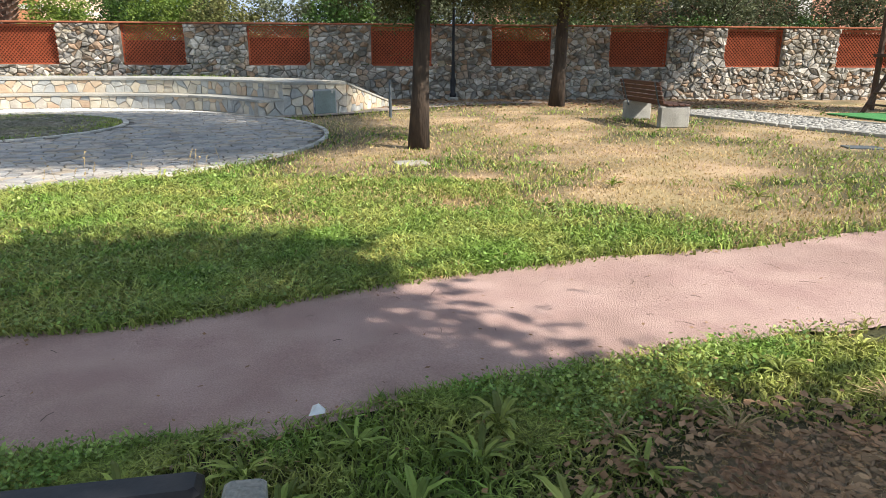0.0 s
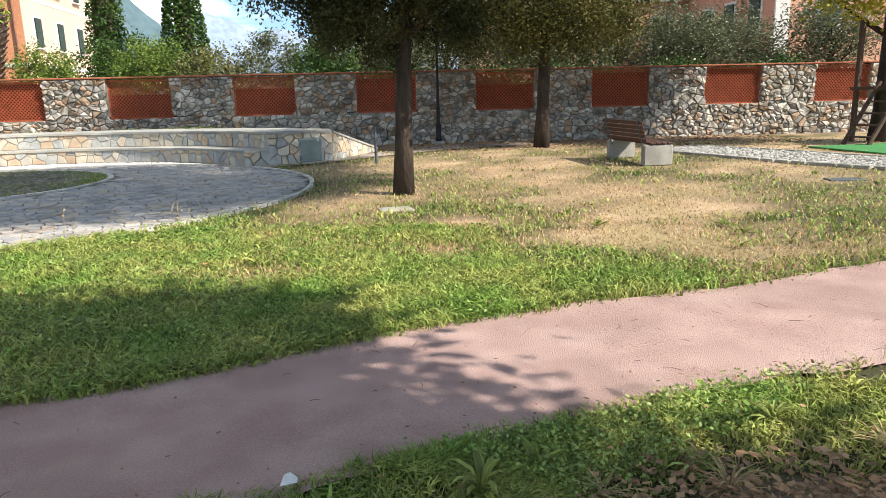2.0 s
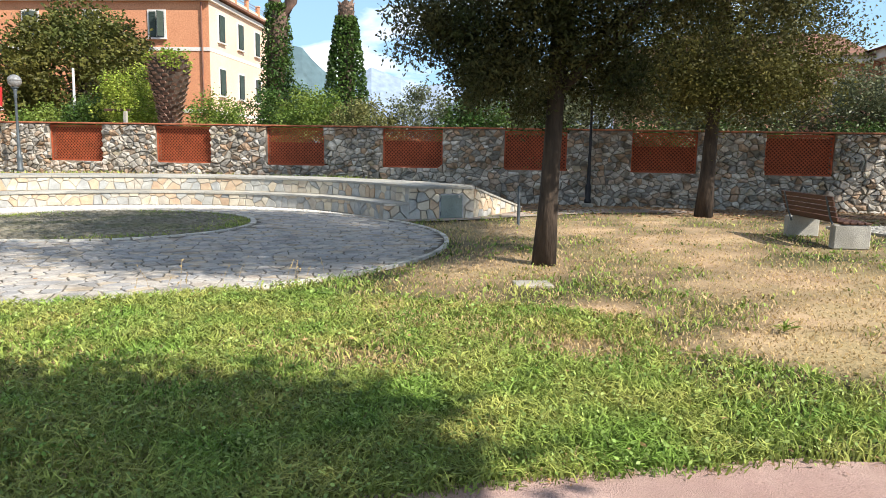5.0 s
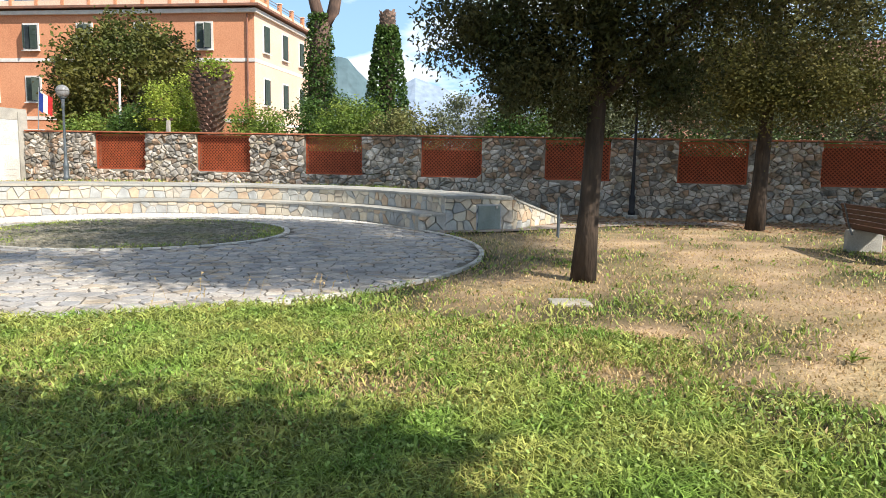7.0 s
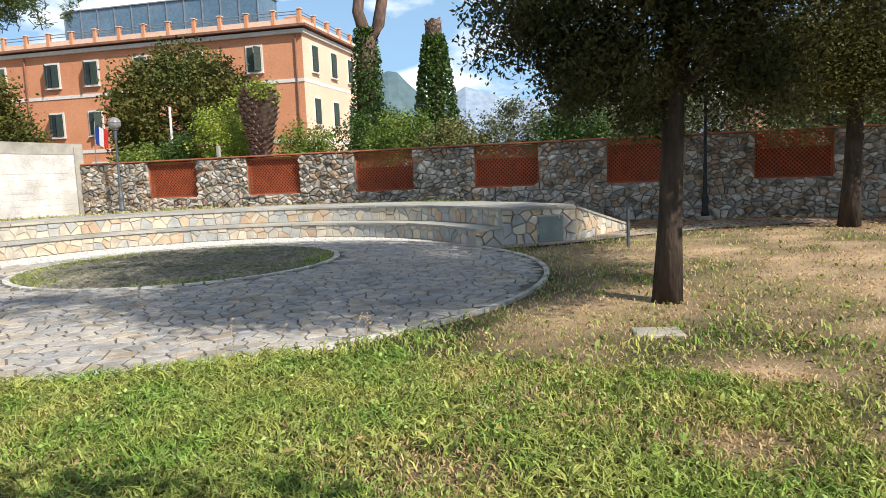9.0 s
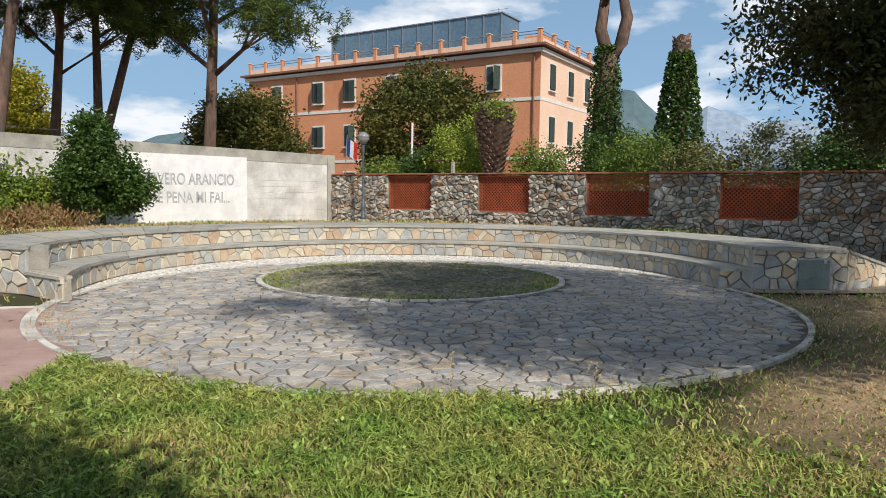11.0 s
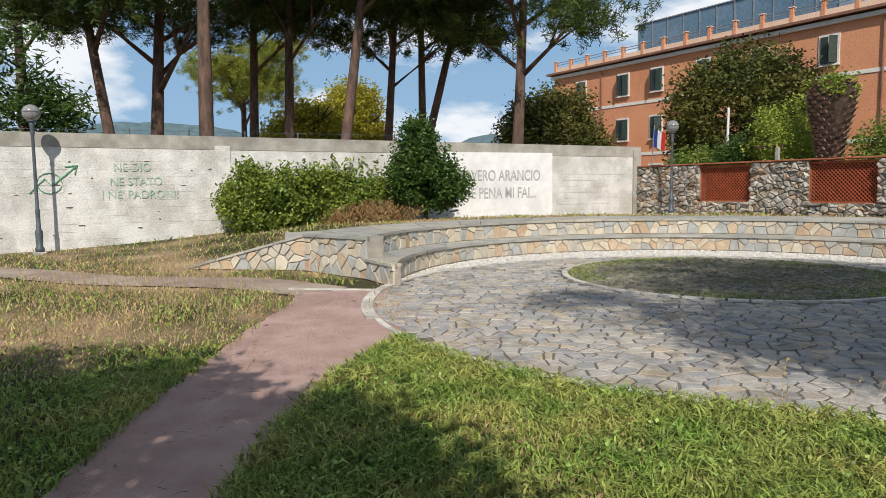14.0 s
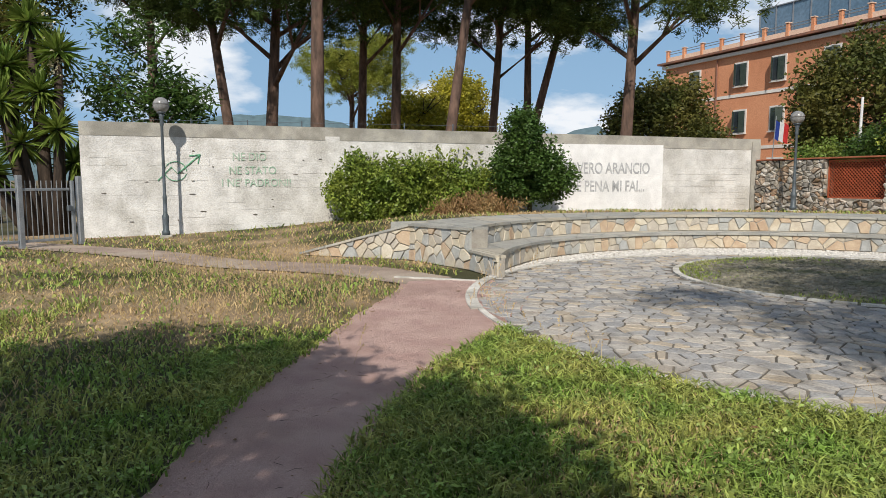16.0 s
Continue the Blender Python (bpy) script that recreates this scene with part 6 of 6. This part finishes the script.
# grass tufts round the rim of the disc
rim = MB()
for k in range(5200):
    a, q = rr.uniform(0, 6.283), DISC_R - abs(rr.gauss(0, 0.28)) - 0.02
    if rr.random() > 0.55 + 0.45 * math.sin(a * 2 + 1) + 0.3 * math.sin(a * 5):
        continue
    x, y = DISC[0] + q * math.cos(a), DISC[1] + q * math.sin(a)
    t, h = rr.uniform(0, 6.283), rr.uniform(0.03, 0.07)
    c, s2 = math.cos(t), math.sin(t)
    m = len(rim.v)
    rim.v += [(x - c * 0.012, y - s2 * 0.012, 0.01), (x + c * 0.012, y + s2 * 0.012, 0.01), (x + s2 * 0.03, y + c * 0.03, 0.01 + h)]
    rim.f.append((m, m + 1, m + 2))
tagged(part("rim_grass", rim, M["blade"]), "grass tufts growing round the mossy disc", "grass", "", "stuff")


# broad-leaved weeds beside the path
def weed(x, y, size, seed, leafmat="blade", label="broad-leaved green weed beside the path"):
    r, mb = random.Random(seed), MB()
    for k in range((34 if leafmat == "straw" else r.randrange(12, 20))):
        a, e = r.uniform(0, 6.283), r.uniform(0.25, 1.2)
        ln, w = size * r.uniform(0.6, 1.1), size * r.uniform(0.06, 0.11) * (0.25 if leafmat == "straw" else 0.75)
        d, s = Vector((math.cos(a), math.sin(a), 0)), Vector((-math.sin(a), math.cos(a), 0)) * w
        p0 = Vector((0, 0, 0))
        p1 = d * ln * 0.45 * math.cos(e) + Vector((0, 0, ln * 0.45 * math.sin(e)))
        p2 = d * ln * 0.8 * math.cos(e * 0.8) + Vector((0, 0, ln * 0.62 * math.sin(e)))
        p3 = d * ln * 1.05 * math.cos(e * 0.7) + Vector((0, 0, ln * 0.6 * math.sin(e)))
        up = Vector((0, 0, w * 0.5))
        mb.add([p0 - s * 0.3, p0 + s * 0.3, p1 + s + up, p1 - up * 0.2, p1 - s + up, p2 + s * 0.8 + up, p2, p2 - s * 0.8 + up, p3], [(0, 1, 2, 3), (0, 3, 4), (3, 2, 5, 6), (4, 3, 6, 7), (6, 5, 8), (7, 6, 8)])
    w = thing("weed", (x, y, 0), label, "weed", "weeds along the path", r.uniform(0, 6))
    part("leaves", mb, M[leafmat], w)


rw = random.Random(77)
for x, y, s in ((0.72, 2.72, 0.26), (0.95, 2.86, 0.2), (0.62, 2.5, 0.22), (0.2, 2.6, 0.2), (-0.15, 2.45, 0.2), (1.15, 2.4, 0.2), (0.4, 2.25, 0.24), (0.0, 2.2, 0.22), (1.5, 2.75, 0.18), (0.85, 2.15, 0.24), (2.0, 3.1, 0.18), (2.5, 3.3, 0.16), (-0.5, 2.35, 0.2)):
    weed(x, y, s * 0.78, int(x * 100 + y * 1000))
for k in range(26):
    x, y = rw.uniform(-5, 4.0), rw.uniform(4.8, 7.5)
    if math.hypot(x - PLAZA[0], y - PLAZA[1]) > PLAZA_R + 0.3 and not on_path(x, y, 0.25):
        weed(x, y, rw.uniform(0.1, 0.17), 900 + k, label="broad-leaved green weed in the lawn")
for k in range(8):
    x, y = rw.uniform(0.6, 2.6), rw.uniform(1.7, 2.9)
    weed(x, y, rw.uniform(0.12, 0.20), 950 + k, "straw", "dry straw-coloured grass tuft in the shade")

# fallen leaves, twigs and grit
rl = np.random.default_rng(310)
fx = np.concatenate([rl.uniform(-0.5, 12, 3400), rl.normal(1.7, 0.45, 1500), rl.uniform(-12, 8, 350), rl.uniform(-6, 3.5, 160)])
fy = np.concatenate([21.6 - 3.6 * rl.random(3400) ** 1.4, rl.normal(2.35, 0.22, 1500), rl.uniform(4.5, 16, 350), rl.uniform(2.6, 4.6, 160)])
size = np.concatenate([np.full(3400, 0.06), np.full(1500, 0.030), np.full(350, 0.035), np.full(160, 0.018)])
edge_i = rl.integers(6, len(PATH_PTS) - 6, 900)
edge_at = np.array([(left if rl.random() < 0.5 else right)[i] for i in edge_i]) + rl.normal(size=(900, 2)) * 0.09
fx, fy, size = np.concatenate([fx, edge_at[:, 0]]), np.concatenate([fy, edge_at[:, 1]]), np.concatenate([size, np.full(900, 0.017)])
lp = np.stack([fx, fy, np.full(len(fx), 0.0)], 1)
lm = leaf_mesh("fallen_leaves", lp, size * (0.6 + 0.8 * rl.random(len(lp))), M["litter"], rl, 1.6)
for v in lm.vertices:
    near_leaf = (v.co.y < 3.6 and v.co.x > 1.0) or (4.5 < v.co.y < 18 and not on_path(v.co.x, v.co.y, 0.1) and math.hypot(v.co.x - PLAZA[0], v.co.y - PLAZA[1]) > PLAZA_R)
    v.co.z = (0.045 if near_leaf else 0.02) + v.co.z * 0.3
tagged(part("fallen_leaves", lm, None), "scattered brown fallen leaves", "leaves", "", "stuff")
twigs, rt = MB(), random.Random(78)
for k in range(110):
    i = rt.randrange(8, len(PATH_PTS) - 10)
    p = PATH_PTS[i]
    x, y = p[0] + rt.gauss(0, 0.25), p[1] + rt.gauss(0, p[2] * 0.3)
    a, ln = rt.uniform(0, 6.283), rt.uniform(0.012, 0.05)
    bend = rt.uniform(-0.3, 0.3)
    twigs.tube([(x, y, 0.016), (x + ln * math.cos(a), y + ln * math.sin(a), 0.02), (x + ln * 2 * math.cos(a + bend), y + ln * 2 * math.sin(a + bend), 0.016)], [0.0012, 0.0013, 0.0008], 4)
tagged(part("twigs", twigs, M["bark"]), "small dry twigs and needles on the path", "twigs", "", "stuff")
grit = pebbles(2600, lambda r: (lambda p: (p[0] + r.gauss(0, 0.3), p[1] + r.gauss(0, p[2] * 0.28)))(PATH_PTS[r.randrange(8, len(PATH_PTS) - 8)]), 0.0065, 0.012, 79)
tagged(part("grit", grit, M["pink"]), "fine pinkish grit on the path", "grit", "", "stuff")
# dry seed stalks at the plaza's edge and beside the path
stalks, rk = MB(), random.Random(80)
for k in range(560):
    if k < 60:
        a = rk.uniform(200, 330)
        x, y = polar(a, PLAZA_R + rk.uniform(-0.25, 0.15), PLAZA)
    elif k < 100:
        x, y = rk.uniform(-9.5, -5.5), rk.uniform(3.4, 5.4)
    else:
        x, y = rk.uniform(-14, -7.4), rk.uniform(3.2, 6.2)
        if on_path(x, y, 0.1):
            continue
    h = rk.uniform(0.12, 0.34)
    dx, dy = rk.uniform(-0.12, 0.12), rk.uniform(-0.12, 0.12)
    stalks.tube([(x, y, 0), (x + dx * 0.4, y + dy * 0.4, h * 0.6), (x + dx, y + dy, h)], [0.0022, 0.0018, 0.001], 4)
    for j in range(5):
        f = 0.55 + 0.09 * j
        q = Vector((x + dx * f, y + dy * f, h * f))
        stalks.add([q, q + Vector((rk.uniform(-0.02, 0.02), rk.uniform(-0.02, 0.02), 0.02)), q + Vector((0.004, 0.004, 0.024))], [(0, 1, 2)])
tagged(part("seed_stalks", stalks, M["straw"]), "thin dry seed stalks along the paving", "grass", "", "stuff")

fp = thing("flag", (*by_az(-42.6, 29.0), 0), "small tricolour flag leaning on a pole behind the wall", "flag")
part("pole", MB().tube([(0, 0, 0), (0.25, 0, 3.9)], [0.025, 0.018], 6), M["galv"], fp)
for k, m in enumerate((mat("blue_cloth", (0.03, 0.06, 0.3), (0.02, 0.05, 0.25), 4, 0.8, 0, 20), M["white"], M["flagred"])):
    z = 3.75 - 0.06 * k
    part("stripe", MB().add([(0.24 + 0.17 * k, 0.03 * k, z), (0.41 + 0.17 * k, 0.03 * k + 0.03, z - 0.12), (0.36 + 0.17 * k, 0.03 * k + 0.03, z - 0.8), (0.19 + 0.17 * k, 0.03 * k, z - 0.68), (0.24 + 0.17 * k, 0.03 * k + 0.006, z), (0.41 + 0.17 * k, 0.03 * k + 0.036, z - 0.12), (0.36 + 0.17 * k, 0.03 * k + 0.036, z - 0.8), (0.19 + 0.17 * k, 0.03 * k + 0.006, z - 0.68)], [(0, 1, 2, 3), (7, 6, 5, 4), (0, 4, 5, 1), (1, 5, 6, 2), (2, 6, 7, 3), (3, 7, 4, 0)]), m, fp)
wp = thing("white_pole", (*by_az(-36.9, 25.5), 0), "thin white pole among the shrubs", "pole")
part("pole", MB().tube([(0, 0, 0), (0.05, 0, 4.1)], [0.05, 0.04], 8), M["fresh"], wp)
pg = thing("pergola", (-13.2, 22.75, 0), "rough timber pergola under the creeper", "pergola")
for x in (0.35,):
    part("post", MB().box((x, 0, 1.3), (0.11, 0.11, 2.6), ch=0.01), M["concrete"], pg)
part("beam", MB().box((0, 0.1, 2.64), (0.9, 0.08, 0.08), ch=0.01), M["playwood"], pg)

# lettering on the wall
writing("POVERO ARANCIO", u_gr + 3.45, 1.72, 0.48, M["ink"], "grey hand-painted words on the white wall", 0.72, 0.009)
writing("CHE PENA MI FAI...", u_gr + 3.5, 1.16, 0.48, M["ink"], "grey hand-painted words on the white wall", 0.72, 0.009)
writing("NE DIO", wall_u(5.2), 2.05, 0.30, M["green_ink"], "faded green sprayed words on the old wall", 0.9)
writing("NE STATO", wall_u(5.1), 1.68, 0.30, M["green_ink"], "faded green sprayed words on the old wall", 0.9)
writing("I NE' PADRONI!", wall_u(4.9), 1.34, 0.30, M["green_ink"], "faded green sprayed words on the old wall", 0.9)
swirl = MB()
sc = wa + wd * wall_u(3.75) + wn2 * 0.02
swirl.tube([sc - wd * (0.28 * math.cos(t)) + Vector((0, 0, 1.75 + 0.26 * math.sin(t))) for t in np.linspace(0, 6.0, 16)], [0.012] * 16, 4)
swirl.tube([sc - wd * v + Vector((0, 0, z)) for v, z in ((-0.45, 1.5), (-0.1, 1.86), (0.05, 1.68), (0.62, 2.18))], [0.02] * 4, 4)
swirl.tube([sc - wd * v + Vector((0, 0, z)) for v, z in ((0.36, 2.16), (0.64, 2.2), (0.58, 1.96))], [0.02] * 3, 4)
tagged(part("sprayed_arrow", swirl, mat("green_arrow", (0.10, 0.30, 0.17), (0.14, 0.36, 0.22), 6, 0.9, 0, 30)), "green sprayed arrow and circle on the old wall", "graffiti")

fence = thing("wire_fence", (0, 0, 0), "thin wire fence above the white wall", "fence")
for k in range(9):
    fc = wa + wd * (wlen - 1.2 - 1.5 * k) - wn2 * 0.6
    part("post", MB().tube([(fc.x, fc.y, 0), (fc.x, fc.y, 3.2)], [0.02, 0.02], 6), M["iron"], fence)
fa, fb = wa + wd * (wlen - 1.2) - wn2 * 0.6, wa + wd * (wlen - 13.2) - wn2 * 0.6
for z in (2.95, 3.15):
    part("wire", MB().tube([(fa.x, fa.y, z), (fb.x, fb.y, z)], [0.006, 0.006], 4), M["iron"], fence)
bag = MB()
rb = random.Random(66)
bc = wa + wd * wall_u(8.15) + wn2 * 0.32
ring_pts = [(0.19, 0.0), (0.20, 0.05), (0.13, 0.10), (0.03, 0.115)]
bag.v = [(bc.x + r * math.cos(t) * rb.uniform(0.6, 0.9), bc.y + r * math.sin(t) * rb.uniform(0.9, 1.5), max(0.0, z + rb.uniform(-0.015, 0.015)) + 0.02) for r, z in ring_pts for t in np.arange(12) * math.pi / 6]
bag.f = [(i * 12 + k, i * 12 + (k + 1) % 12, i * 12 + 12 + (k + 1) % 12, i * 12 + 12 + k) for i in range(3) for k in range(12)] + [tuple(range(36, 48))]
tagged(part("plastic_bag", bag, mat("pale_blue_plastic", (0.42, 0.60, 0.72), (0.55, 0.68, 0.76), 9, 0.4, 0.2, 30)), "crumpled pale blue plastic bag on the grass by the wall", "litter")
